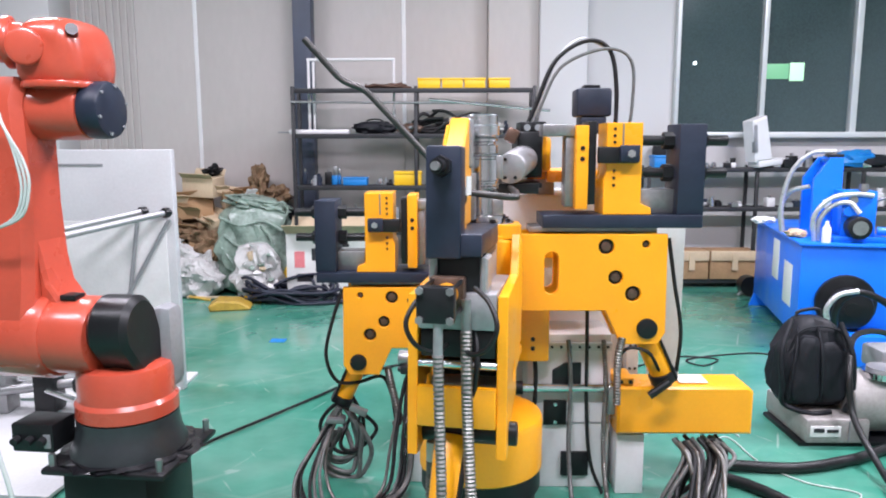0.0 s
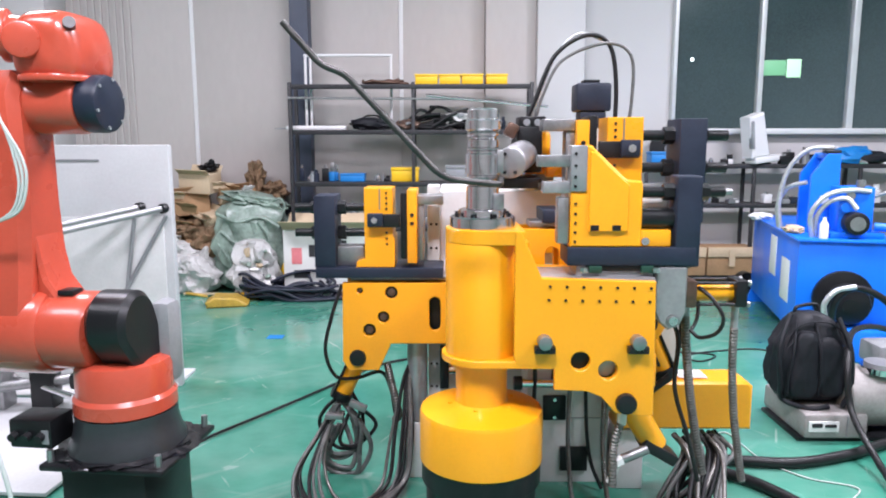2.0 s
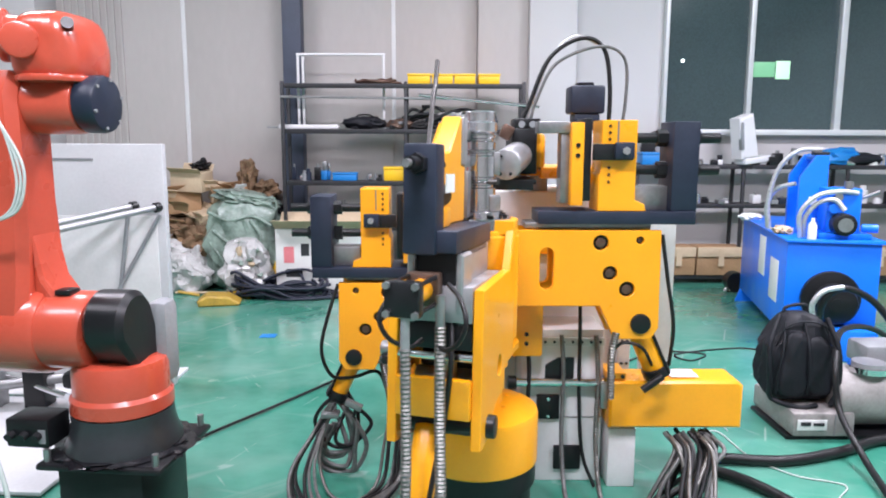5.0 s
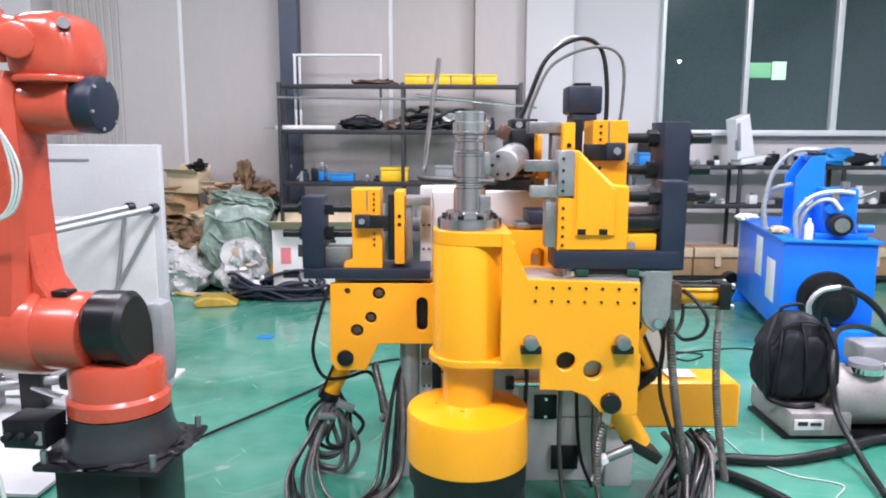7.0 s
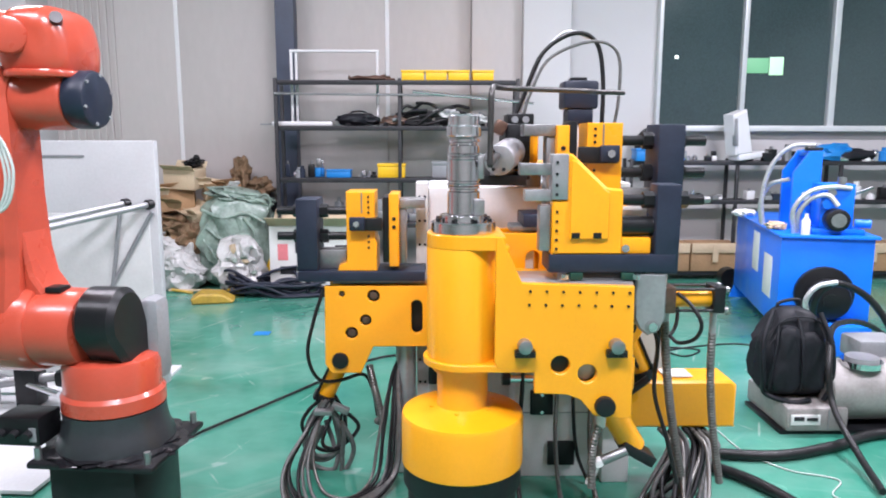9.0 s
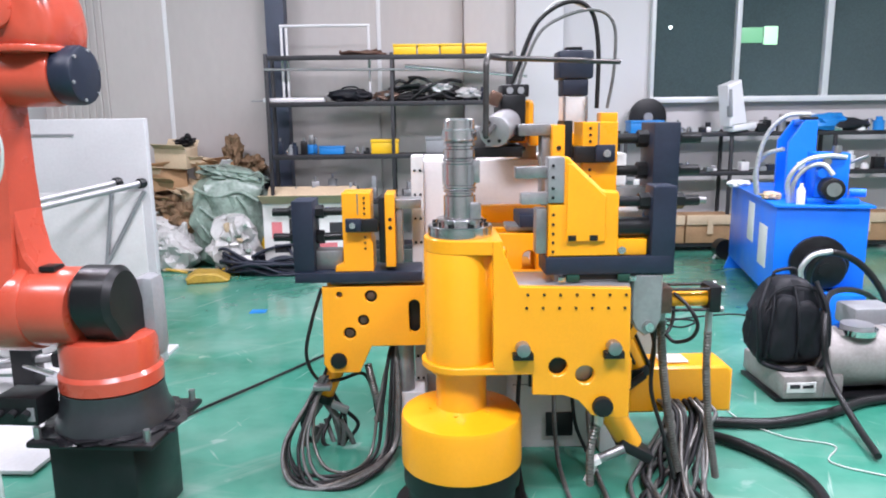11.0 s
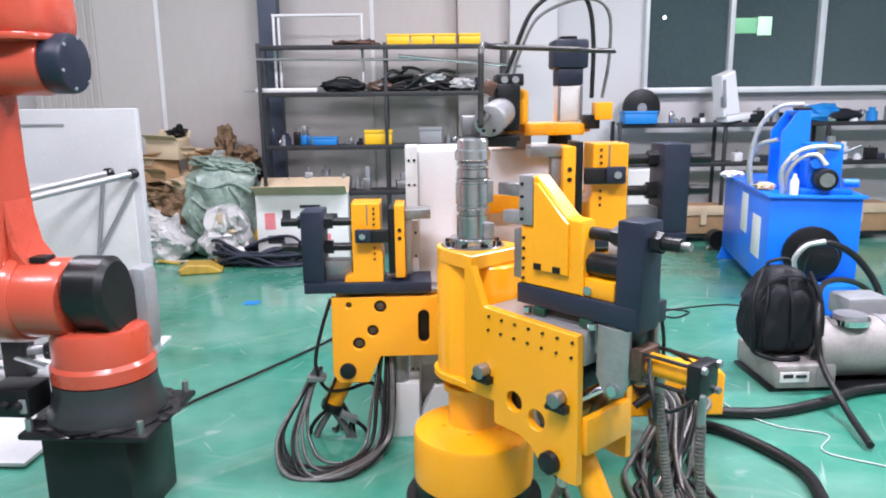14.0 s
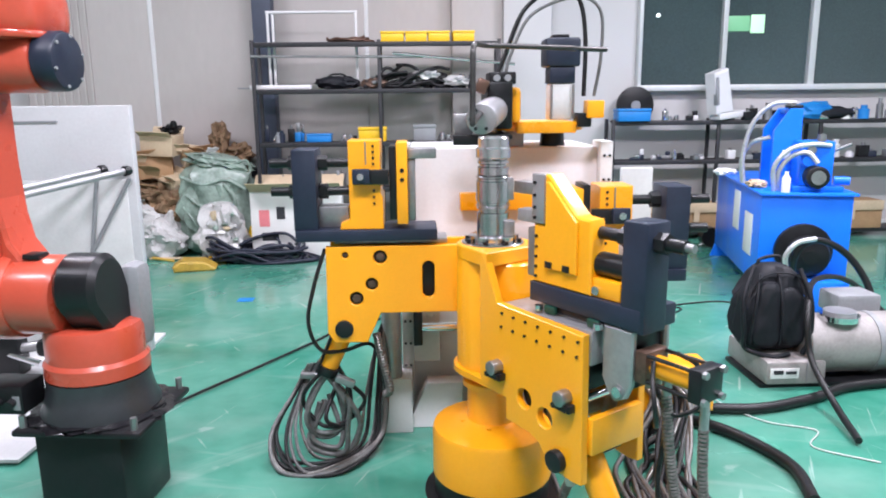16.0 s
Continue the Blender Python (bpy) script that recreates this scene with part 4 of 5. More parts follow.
def bin_box(x, y, z, w, d, h, material, label, name="parts_box", category="box", group=""):
    th = thing(name, pose(x, y, z), label, category, group)
    part("tray", box(-w / 2, w / 2, -d / 2, d / 2, 0, h * 0.78, 0.006), material, th)
    part("lid", box(-w / 2 - 0.006, w / 2 + 0.006, -d / 2 - 0.006, d / 2 + 0.006, h * 0.78, h, 0.006), material, th)
    return th


for x in (-0.2, 0.03, 0.25, 0.49):
    bin_box(x, 7.22, 2.06, 0.205 if x > -0.1 else 0.22, 0.3, 0.1, YBOX, "yellow plastic parts box on the rack top", group="yellow boxes")
bin_box(-0.42, 7.2, 1.11, 0.27, 0.2, 0.14, YBOX, "yellow tool case on the rack shelf", "tool_case", "case")
bin_box(0.1, 7.22, 1.11, 0.22, 0.2, 0.16, GREY, "grey-blue control box on the rack shelf", "control_box", "box")
bin_box(-0.95, 7.18, 1.11, 0.24, 0.16, 0.08, CYANB, "blue power tool case on the rack shelf", "tool_case", "case")
bin_box(2.28, 7.45, 1.27, 0.34, 0.2, 0.13, CYANB, "open blue plastic crate on the rack", "crate", "crate")


def frame_rect(x0, x1, y, z0, z1, r, label):
    th = thing("pipe_stand", pose(0, 0, 0), label, "stand")
    for a, b in (((x0, y, z0), (x0, y, z1)), ((x1, y, z0), (x1, y, z1)), ((x0 - r, y, z1), (x1 + r, y, z1)), ((x0 + 0.05, y, z0), (x0 + 0.05, y, z1 - 0.02))):
        part("pipe", rod(a, b, r, seg=10), WHITE, th)
    return th


frame_rect(-1.42, -0.56, 7.27, 1.618, 2.36, 0.014, "white pipe frame standing on the rack shelf")
ROD = thing("long_rod", pose(0, 0, 0), "long thin steel rods hung along the rack", "rod")
part("rod", rod((-1.55, 7.02, 1.93), (0.2, 7.02, 1.915), 0.012, seg=10), DULLSTEEL, ROD)
part("rod", rod((-0.2, 7.01, 1.95), (0.98, 7.01, 1.84), 0.014, seg=10), STEEL, ROD)
LONG = thing("white_profile", pose(0, 0, 0), "long white plastic profile lying on the shelf", "profile")
part("profile", box(-1.6, -1.0, 7.1, 7.2, 1.62, 1.665, 0.015), WHITE, LONG)
part("tail", box(-1.72, -1.6, 7.14, 7.16, 1.63, 1.645, 0.004), GREY, LONG)


def clutter(name, label, category, x0, x1, y0, y1, z, n, seed, mats, hmin, hmax):
    """Small loose metal parts standing or lying on a shelf, each a thing of its own."""
    rnd = random.Random(seed)
    for i in range(n):
        x = x0 + (x1 - x0) * (i + 0.2 + 0.6 * rnd.random()) / n
        y = y0 + (y1 - y0) * rnd.random()
        h = hmin + (hmax - hmin) * rnd.random() ** 1.5
        w = min(0.065, 0.55 * (x1 - x0) / n) * (0.6 + 0.5 * rnd.random())
        th = thing(name, pose(x, y, z, 0, 0, rnd.random() * 40 - 20), label, category, label)
        k = rnd.choice((0, 1, 2))
        mt = rnd.choice(mats)
        if k == 0:
            part("body", lathe([(w, 0), (w, h * 0.7), (w * 0.6, h * 0.75), (w * 0.6, h)], 14), mt, th)
        elif k == 1:
            part("body", box(-w, w, -w * 0.8, w * 0.8, 0, h * 0.8, 0.004), mt, th)
            part("stud", rod((0, 0, h * 0.8), (0, 0, h), w * 0.4, seg=10), DULLSTEEL, th)
        else:
            part("body", box(-w * 1.1, w * 1.1, -w, w, 0, h * 0.45, 0.006), mt, th)
            part("block", box(-w * 0.3, w, -w * 0.6, w * 0.6, h * 0.45, h * 0.9, 0.005), rnd.choice(mats), th)


METAL = (DULLSTEEL, BLACK, GREY, NAVY, STEEL)
clutter("machine_part", "small steel and black part on the middle rack shelf", "part", -1.5, -1.1, 7.12, 7.3, 1.11, 7, 1, METAL + (CYANB,), 0.05, 0.22)
clutter("machine_part", "small steel and black part on the middle rack shelf", "part", -0.78, -0.58, 7.12, 7.25, 1.11, 4, 2, METAL, 0.05, 0.12)
clutter("machine_part", "small steel and black part on the middle rack shelf", "part", 0.25, 0.8, 7.12, 7.3, 1.11, 7, 3, METAL, 0.05, 0.18)
clutter("steel_bar", "short steel bar stock standing on the low shelf", "bar", -1.35, -0.5, 7.12, 7.3, 0.66, 13, 4, (DULLSTEEL, STEEL, GREY, BLACK), 0.08, 0.26)
clutter("steel_bar", "short steel bar stock standing on the low shelf", "bar", -0.25, 0.75, 7.12, 7.3, 0.66, 10, 5, (DULLSTEEL, GREY, BLACK), 0.06, 0.22)
clutter("dark_fitting", "dark cable fittings heaped on the upper shelf", "fitting", -0.55, 0.6, 7.1, 7.32, 1.62, 20, 6, (BLACK, RUBBER, NAVY, GREY), 0.06, 0.16)
clutter("window_clutter", "small workshop item on the rack below the window", "part", 2.6, 3.0, 7.42, 7.6, 1.27, 5, 7, METAL + (WHITE,), 0.05, 0.2)
clutter("window_clutter", "small workshop item on the rack below the window", "part", 3.35, 5.2, 7.42, 7.6, 1.27, 18, 8, METAL + (WHITE, PAPER, CYANB), 0.05, 0.22)
clutter("shelf_part", "dark machine part on the lower window rack", "part", 2.3, 3.1, 7.42, 7.6, 0.86, 9, 9, METAL + (WHITE,), 0.05, 0.2)
clutter("shelf_part", "dark machine part on the lower window rack", "part", 3.3, 5.2, 7.42, 7.6, 0.86, 14, 10, METAL + (WHITE, CARD2), 0.05, 0.2)


def cable_heap(x, y, z, rx, ry, r, turns, material, name, label, seed, category="cable", lift=0.12):
    th = thing(name, pose(x, y, z), label, category)
    rnd = random.Random(seed)
    for k in range(turns):
        n, ph = 9, rnd.random() * 6
        sx, sy = rx * (0.55 + 0.5 * rnd.random()), ry * (0.55 + 0.5 * rnd.random())
        ox, oy = (rnd.random() - 0.5) * rx * 0.7, (rnd.random() - 0.5) * ry * 0.6
        pts = [(ox + sx * math.cos(ph + 6.6 * i / n), oy + sy * math.sin(ph + 6.6 * i / n), r + lift * rnd.random() * (k + 1) / turns) for i in range(n + 1)]
        part("loop", sweep(pts, r, 12, 5), material, th)
    return th


cable_heap(-0.05, 7.2, 1.62, 0.42, 0.12, 0.016, 7, HOSE, "cable_heap", "heap of black cables on the upper shelf", 3, "cable", 0.22)
cable_heap(-1.52, 6.7, 0.0, 0.46, 0.2, 0.0145, 17, ROPE, "hose_coil", "heap of dark blue hose on the floor", 5, "hose", 0.27)
cable_heap(-0.62, 7.2, 2.06, 0.2, 0.1, 0.012, 5, COPPER, "cable_heap", "small brown rope coil on the rack top", 8, "rope", 0.05)

for i, (x, z, w) in enumerate(((-0.4, 1.62, 0.12), (0.12, 1.7, 0.13), (0.42, 1.64, 0.12))):
    th = thing("wrapped_part", pose(x, 7.14, z), "machine part wrapped in pale plastic on the upper shelf", "part", "wrapped parts")
    part("wrap", lump(0, 0, 0.05, w, 0.07, 0.05, 70 + i, 0.5), (BUSH, BAGW, BAGW)[i], th)
    part("tape", lump(0.02, -0.04, 0.06, w * 0.3, 0.045, 0.02, 80 + i, 0.3, 2), GREY, th)
DARKBAG = thing("tool_bag", pose(-0.75, 7.2, 1.62), "dark slumped tool bag on the shelf", "bag")
part("body", lump(0, 0, 0.06, 0.22, 0.1, 0.07, 3, 0.3), CLOTH, DARKBAG)
part("handle", sweep([(-0.12, 0, 0.08), (-0.06, 0, 0.14), (0.06, 0, 0.14), (0.12, 0, 0.08)], 0.008), CLOTH, DARKBAG)
BAGB = thing("blue_bag", pose(4.25, 7.5, 1.27), "blue and black cloth bag on the window rack", "bag")
part("body", lump(0, 0, 0.08, 0.24, 0.12, 0.11, 9, 0.35), CYANB, BAGB)
part("flap", lump(0.2, -0.02, 0.06, 0.3, 0.11, 0.07, 12, 0.3), CLOTH, BAGB)
WHEEL = thing("grinding_wheel", pose(2.36, 7.62, 1.27), "large dark grinding disc leaning on the wall", "disc")
part("disc", rod((0, -0.02, 0.16), (0, 0.03, 0.16), 0.2, bev=0.006), BLACK, WHEEL)
part("hub", rod((0, -0.035, 0.16), (0, 0.03, 0.16), 0.05), GREY, WHEEL)
PEND = thing("white_holder", pose(3.2, 7.38, 1.275, 0, -6, 20), "white plastic machine cover standing on the rack", "cover")
part("shell", plate([(-0.08, 0.06), (0.14, 0.06), (0.08, 0.52), (-0.1, 0.48)], -0.05, 0.13, [], 0.02), WHITE, PEND)
part("foot", box(-0.05, 0.3, -0.05, 0.12, 0.0, 0.07, 0.02), WHITE, PEND)
part("opening", box(-0.09, -0.06, -0.054, 0.0, 0.16, 0.44, 0.004), GREY, PEND)
for x, w in ((2.55, 0.36), (3.0, 0.5), (3.9, 0.6), (4.7, 0.7)):
    th = thing("cardboard_box", pose(x, 7.52, 0.1), "brown cardboard box on the rack floor", "box", "boxes under the rack")
    part("carton", box(-w / 2, w / 2, -0.14, 0.14, 0, 0.3, 0.004), CARD, th)
    part("flap", box(-w / 2, w / 2, -0.158, -0.142, 0.2, 0.302, 0.001), CARD2, th)
    part("tape", box(-0.03, 0.03, -0.164, -0.158, 0.1, 0.29, 0), CARD2, th)

# ---- heap by the wall ----
def carton(x, y, z, w, d, h, rot, tilt, material, label):
    th = thing("cardboard_box", pose(x, y, z, tilt, tilt * 0.6, rot), label, "box", "cartons in the heap")
    part("carton", box(-w / 2, w / 2, -d / 2, d / 2, 0, h, 0.006), material, th)
    part("flap", box(-w / 2, w / 2, -0.003, 0.003, 0, d * 0.35, 0.001, None, pose(0, -d / 2 + 0.004, h, 55)), material, th)
    part("flap", box(-w / 2, w / 2, -0.003, 0.003, 0, d * 0.3, 0.001, None, pose(0, d / 2 - 0.004, h, -35)), material, th)
    return th


carton(-2.85, 7.5, 0.0, 0.6, 0.4, 0.4, 8, 0, CARD, "brown cardboard box at the foot of the heap")
carton(-2.3, 7.58, 0.0, 0.6, 0.34, 0.5, -3, 0, CARD, "brown cardboard box at the foot of the heap")
carton(-1.86, 7.6, 0.0, 0.36, 0.3, 0.42, 4, 0, CARD, "brown cardboard box at the foot of the heap")
carton(-2.74, 7.42, 0.43, 0.46, 0.36, 0.26, -14, 7, CARD, "crushed brown cardboard box on the heap")
carton(-2.2, 7.6, 0.52, 0.5, 0.3, 0.3, 10, 6, CARD, "brown cardboard box on the heap")
carton(-2.68, 7.4, 0.74, 0.38, 0.3, 0.22, 16, -8, CARD, "open brown cardboard box tipped on the heap")
carton(-2.57, 7.36, 0.99, 0.34, 0.26, 0.2, -9, 4, CARD2, "pale cardboard box on top of the heap")
carton(-2.88, 7.2, 0.36, 0.3, 0.24, 0.2, 30, -14, CARD2, "small pale box tipped on the heap")
carton(-2.3, 7.45, 0.86, 0.24, 0.2, 0.14, 34, 16, CARD2, "small pale box tipped on the heap")
carton(-2.1, 7.5, 0.88, 0.26, 0.2, 0.13, -24, -12, CARD, "small brown box tipped on the heap")
carton(-2.45, 7.3, 0.62, 0.22, 0.2, 0.16, -38, 18, CARD2, "small pale box tipped on the heap")
carton(-2.52, 7.2, 0.36, 0.26, 0.2, 0.18, 24, -20, CARD, "small brown box tipped on the heap")
for x, y, z, rx, rz, sd, mt, lb in ((-2.5, 7.45, 1.24, 0.09, 0.05, 2, BLACK, "black crumpled cloth on the heap"), (-2.02, 7.5, 1.14, 0.085, 0.16, 5, SACK, "dark brown sack standing on the heap"), (-1.85, 7.55, 0.98, 0.14, 0.1, 8, SACK, "dark brown sack slumped on the heap"), (-2.62, 7.2, 0.62, 0.16, 0.09, 11, SACK, "dark brown sack slumped on the heap"), (-2.46, 7.15, 0.48, 0.15, 0.16, 14, SACK, "dark brown sack slumped on the heap"), (-2.86, 7.25, 0.66, 0.15, 0.08, 17, SACK, "dark brown sack slumped on the heap"), (-1.76, 7.5, 0.7, 0.12, 0.16, 19, CLOTH, "black crumpled cloth on the heap")):
    th = thing("sack", pose(0, 0, 0), lb, "sack", "sacks in the heap")
    part("body", lump(x, y, z, rx, 0.14, rz, sd, 0.55, 4, 2.2), mt, th)
    part("knot", lump(x + rx * 0.5, y - 0.06, z + rz * 0.8, 0.04, 0.04, 0.05, sd + 1, 0.3, 2), mt, th)
for i, (x, y, z, w, tx, tz) in enumerate(((-2.36, 7.3, 1.06, 0.16, 50, 20), (-2.2, 7.36, 1.03, 0.2, 65, -30), (-2.06, 7.3, 1.02, 0.14, 40, 50), (-2.76, 7.18, 0.98, 0.22, 70, 12), (-2.6, 7.1, 0.86, 0.26, 62, -25), (-2.84, 7.1, 0.52, 0.24, 58, 34), (-2.42, 7.12, 0.74, 0.2, 48, -48), (-2.28, 7.24, 1.0, 0.12, 30, 10))):
    th = thing("card_scrap", pose(x, y, z, tx, 0, tz), "torn scrap of packing card on the heap", "scrap", "scraps on the heap")
    part("sheet", plate([(-w / 2, 0.0), (w * 0.42, 0.01), (w / 2, w * 0.3), (w * 0.2, w * 0.42), (-w * 0.1, w * 0.34), (-w * 0.46, w * 0.45)], -0.004, 0.004, [], 0.001), (CARD2, CARD, PAPER)[i % 3], th)
    part("fold", plate([(-w / 2, 0.0), (w * 0.42, 0.01), (w * 0.3, -w * 0.25), (-w * 0.35, -w * 0.2)], -0.003, 0.003, [], 0.001), (CARD2, CARD, PAPER)[i % 3], th).matrix_basis = pose(0, 0, 0, -60)
GS = thing("woven_sack", pose(-2.02, 7.22, 0.0, 0, 0, 8), "large pale green woven sack, full and tied", "sack")
part("body", soft_box(0.72, 0.46, 0.92, 21, 0.92, 0.24), BAGG, GS)
part("neck", soft_box(0.6, 0.3, 0.14, 23, 0.6, 0.4), BAGG, GS).matrix_basis = pose(0.04, -0.02, 0.86, 4, 12, 0)
for pts in ([(-0.3, -0.22, 0.8), (-0.1, -0.25, 0.72), (0.12, -0.24, 0.76), (0.3, -0.21, 0.66)], [(-0.26, -0.23, 0.62), (-0.1, -0.255, 0.5), (0.1, -0.25, 0.55), (0.26, -0.22, 0.42)], [(-0.3, -0.21, 0.5), (-0.2, -0.245, 0.36), (-0.12, -0.24, 0.2)], [(0.1, -0.245, 0.72), (0.2, -0.235, 0.56), (0.16, -0.24, 0.4)]):
    part("fold", sweep(pts, 0.016), BAGG, GS)
part("tie", sweep([(0.2, -0.15, 0.9), (0.32, -0.16, 0.94), (0.36, -0.15, 0.84), (0.3, -0.17, 0.76)], 0.012), BAGG, GS)
WB = thing("plastic_bag", pose(-2.58, 7.0, 0.0, 0, 0, -14), "white plastic bag dropped on the floor", "bag")
part("body", soft_box(0.54, 0.34, 0.4, 31, 0.5, 0.36), BAGW, WB)
part("shoulder", soft_box(0.36, 0.22, 0.26, 38, 0.4, 0.4), BAGW, WB).matrix_basis = pose(-0.1, 0.04, 0.26, 0, -18, 0)
part("handle", soft_box(0.1, 0.07, 0.26, 33, 0.4, 0.3), BAGW, WB).matrix_basis = pose(-0.12, 0, 0.38, 0, -25, 0)
part("handle", soft_box(0.09, 0.06, 0.18, 36, 0.4, 0.3), BAGW, WB).matrix_basis = pose(0.1, 0.04, 0.3, 0, 20, 0)
CB = thing("clear_bag", pose(-1.9, 6.86, 0.0, 0, 0, 10), "pale clear plastic bag full of packaging", "bag")
part("body", soft_box(0.4, 0.3, 0.56, 41, 0.78, 0.5), BAGW, CB)
rnd = random.Random(61)
for i in range(16):
    a, z = rnd.uniform(-0.13, 0.15), rnd.uniform(0.06, 0.46)
    part("scrap", lump(a, -0.135 + 0.3 * a * a, z, rnd.uniform(0.02, 0.05), 0.035, rnd.uniform(0.015, 0.045), 60 + i, 0.5, 2), (PAPER, BAGG, CARD2, BAGW, BAGW, CARD2, BAGG, PAPER)[i % 8], CB)
BOT = thing("detergent_bottle", pose(-1.62, 7.0, 0.0), "yellow plastic bottle standing by the carton", "bottle")
part("body", lathe([(0.05, 0.0), (0.055, 0.02), (0.055, 0.24), (0.03, 0.3), (0.018, 0.31)], 20), YBOX, BOT)
part("cap", lathe([(0.022, 0.31), (0.022, 0.36), (0.016, 0.365)], 16), BLACK, BOT)
DP = thing("dustpan", pose(-2.05, 6.42, 0.0, 0, 0, 12), "yellow plastic dustpan lying on the floor", "dustpan")
part("pan", plate([(-0.17, 0.0), (0.18, 0.0), (0.2, 0.02), (0.1, 0.085), (-0.1, 0.1), (-0.18, 0.05)], -0.12, 0.12, [], 0.015), OCHRE, DP)
part("handle", rod((-0.17, 0, 0.09), (-0.36, 0.05, 0.12), 0.014), OCHRE, DP)
BR = thing("broom", pose(-2.3, 6.72, 0), "worn yellow broom lying on the floor", "broom")
part("stick", rod((-0.3, 0.1, 0.02), (0.35, 0.05, 0.03), 0.013), CARD2, BR)
part("brush", box(0.3, 0.5, -0.03, 0.13, 0.0, 0.06, 0.015), YBOX, BR)
CT = thing("printed_carton", pose(-1.14, 7.02, 0, 0, 0, 0), "white printed carton with pink pictures and open pale flaps", "box")
part("carton", box(-0.46, 0.42, -0.2, -0.02, 0, 0.66, 0.004), PAPER, CT)
part("flap", box(-0.46, 0.42, -0.003, 0.003, 0, 0.2, 0.001, None, pose(0, -0.2, 0.66, 62)), CARD2, CT, "pale open flap")
part("flap", box(-0.46, 0.42, -0.003, 0.003, 0, 0.2, 0.001, None, pose(0, -0.02, 0.66, -50)), CARD2, CT, "pale open flap")
for x, z, w, h, mt in ((-0.33, 0.4, 0.1, 0.16, PINK), (-0.17, 0.45, 0.08, 0.12, BARK), (0.02, 0.4, 0.12, 0.08, PINK), (0.25, 0.42, 0.14, 0.1, BARK), (0.06, 0.54, 0.2, 0.03, BARK), (-0.28, 0.22, 0.16, 0.08, BARK), (0.15, 0.24, 0.2, 0.06, PINK)):
    part("print", box(x - w / 2, x + w / 2, -0.2035, -0.2, z - h / 2, z + h / 2, 0), mt, CT)

# ---- blue power unit ----
TANK = thing("hydraulic_power_unit", pose(2.515, 5.0, 0, 0, 0, -13), "bright blue hydraulic power unit with hoses and gauge", "power unit")
part("tank", box(0, 0.615, 0, 1.66, 0.12, 0.8, 0.008), BLUE, TANK)
part("lid", box(-0.025, 0.64, -0.025, 1.69, 0.8, 0.82, 0.004), BLUE, TANK)
part("skirt", plate([(0.0, 0.12), (0.615, 0.12), (0.635, 0.0), (0.5, 0.0), (0.46, 0.06), (0.18, 0.06), (0.12, 0.0), (-0.04, 0.0)], 0.0, 0.02), BLUE, TANK)
part("skirt", plate([(0.0, 0.12), (0.615, 0.12), (0.635, 0.0), (0.5, 0.0), (0.46, 0.06), (0.18, 0.06), (0.12, 0.0), (-0.04, 0.0)], 1.62, 1.65), BLUE, TANK)
for y0, y1, z0, z1 in ((0.22, 0.48, 0.3, 0.62), (0.68, 0.9, 0.42, 0.74)):
    part("label_plate", box(-0.004, 0.0, y0, y1, z0, z1, 0.001), BARW, TANK, "white instruction plate")
part("gable", plate([(0.14, 0.82), (0.335, 0.82), (0.335, 1.41), (0.245, 1.41), (0.14, 1.25)], 0.38, 0.42), BLUE, TANK)
part("gable", plate([(0.14, 0.82), (0.335, 0.82), (0.335, 1.41), (0.245, 1.41), (0.14, 1.25)], 0.7, 0.74), BLUE, TANK)
part("gable_top", box(0.245, 0.335, 0.42, 0.7, 1.37, 1.405, 0.004), BLUE, TANK)
part("top_valve", box(0.23, 0.34, 0.4, 0.5, 1.41, 1.435, 0.006), BLACK, TANK)
mf = part("manifold", box(0.265, 0.49, 0.1, 0.34, 0.86, 1.18, 0.01), BLUE, TANK)
part("manifold_foot", box(0.21, 0.56, 0.06, 0.36, 0.82, 0.86, 0.006), BLUE, TANK)
part("manifold_rib", plate([(0.15, 0.82), (0.23, 0.82), (0.175, 1.02)], 0.16, 0.185), BLUE, TANK)
part("gauge", rod((0.33, 0.098, 1.12), (0.33, 0.07, 1.12), 0.028), DULLSTEEL, TANK, "small round gauge")
part("white_valve", box(0.2, 0.25, 0.3, 0.36, 1.04, 1.1, 0.008), BARW, TANK, "small white valve")
part("rag", lump(0.03, 0.34, 0.845, 0.07, 0.1, 0.028, 57, 0.5), CARD2, TANK)
part("shop_bottle", lathe([(0.03, 0.82), (0.03, 0.92), (0.012, 0.95), (0.012, 0.97)], 16, None, pose(0.16, 0.03, 0)), BARW, TANK)
part("top_edge", box(-0.02, 0.635, -0.032, -0.025, 0.8, 0.812, 0.001), BLUE, TANK)
part("valve", rod((0.3, 0.1, 1.04), (0.3, 0.05, 1.04), 0.035), BLUE, mf)
part("valve", rod((0.4, 0.12, 1.18), (0.4, 0.12, 1.23), 0.03), DULLSTEEL, mf)
part("valve_stem", rod((0.5, 0.2, 1.1), (0.62, 0.16, 1.16), 0.012), DULLSTEEL, mf)
part("pressure_gauge", rod((0.36, -0.02, 0.93), (0.36, 0.1, 0.93), 0.08, bev=0.012), BLACK, TANK, "round black pump with a glossy face")
part("gauge_face", rod((0.36, -0.026, 0.93), (0.36, -0.02, 0.93), 0.05), DULLSTEEL, TANK)
part("side_valve", rod((0.5, 0.1, 0.9), (0.6, 0.08, 0.9), 0.03), BLUE, TANK)
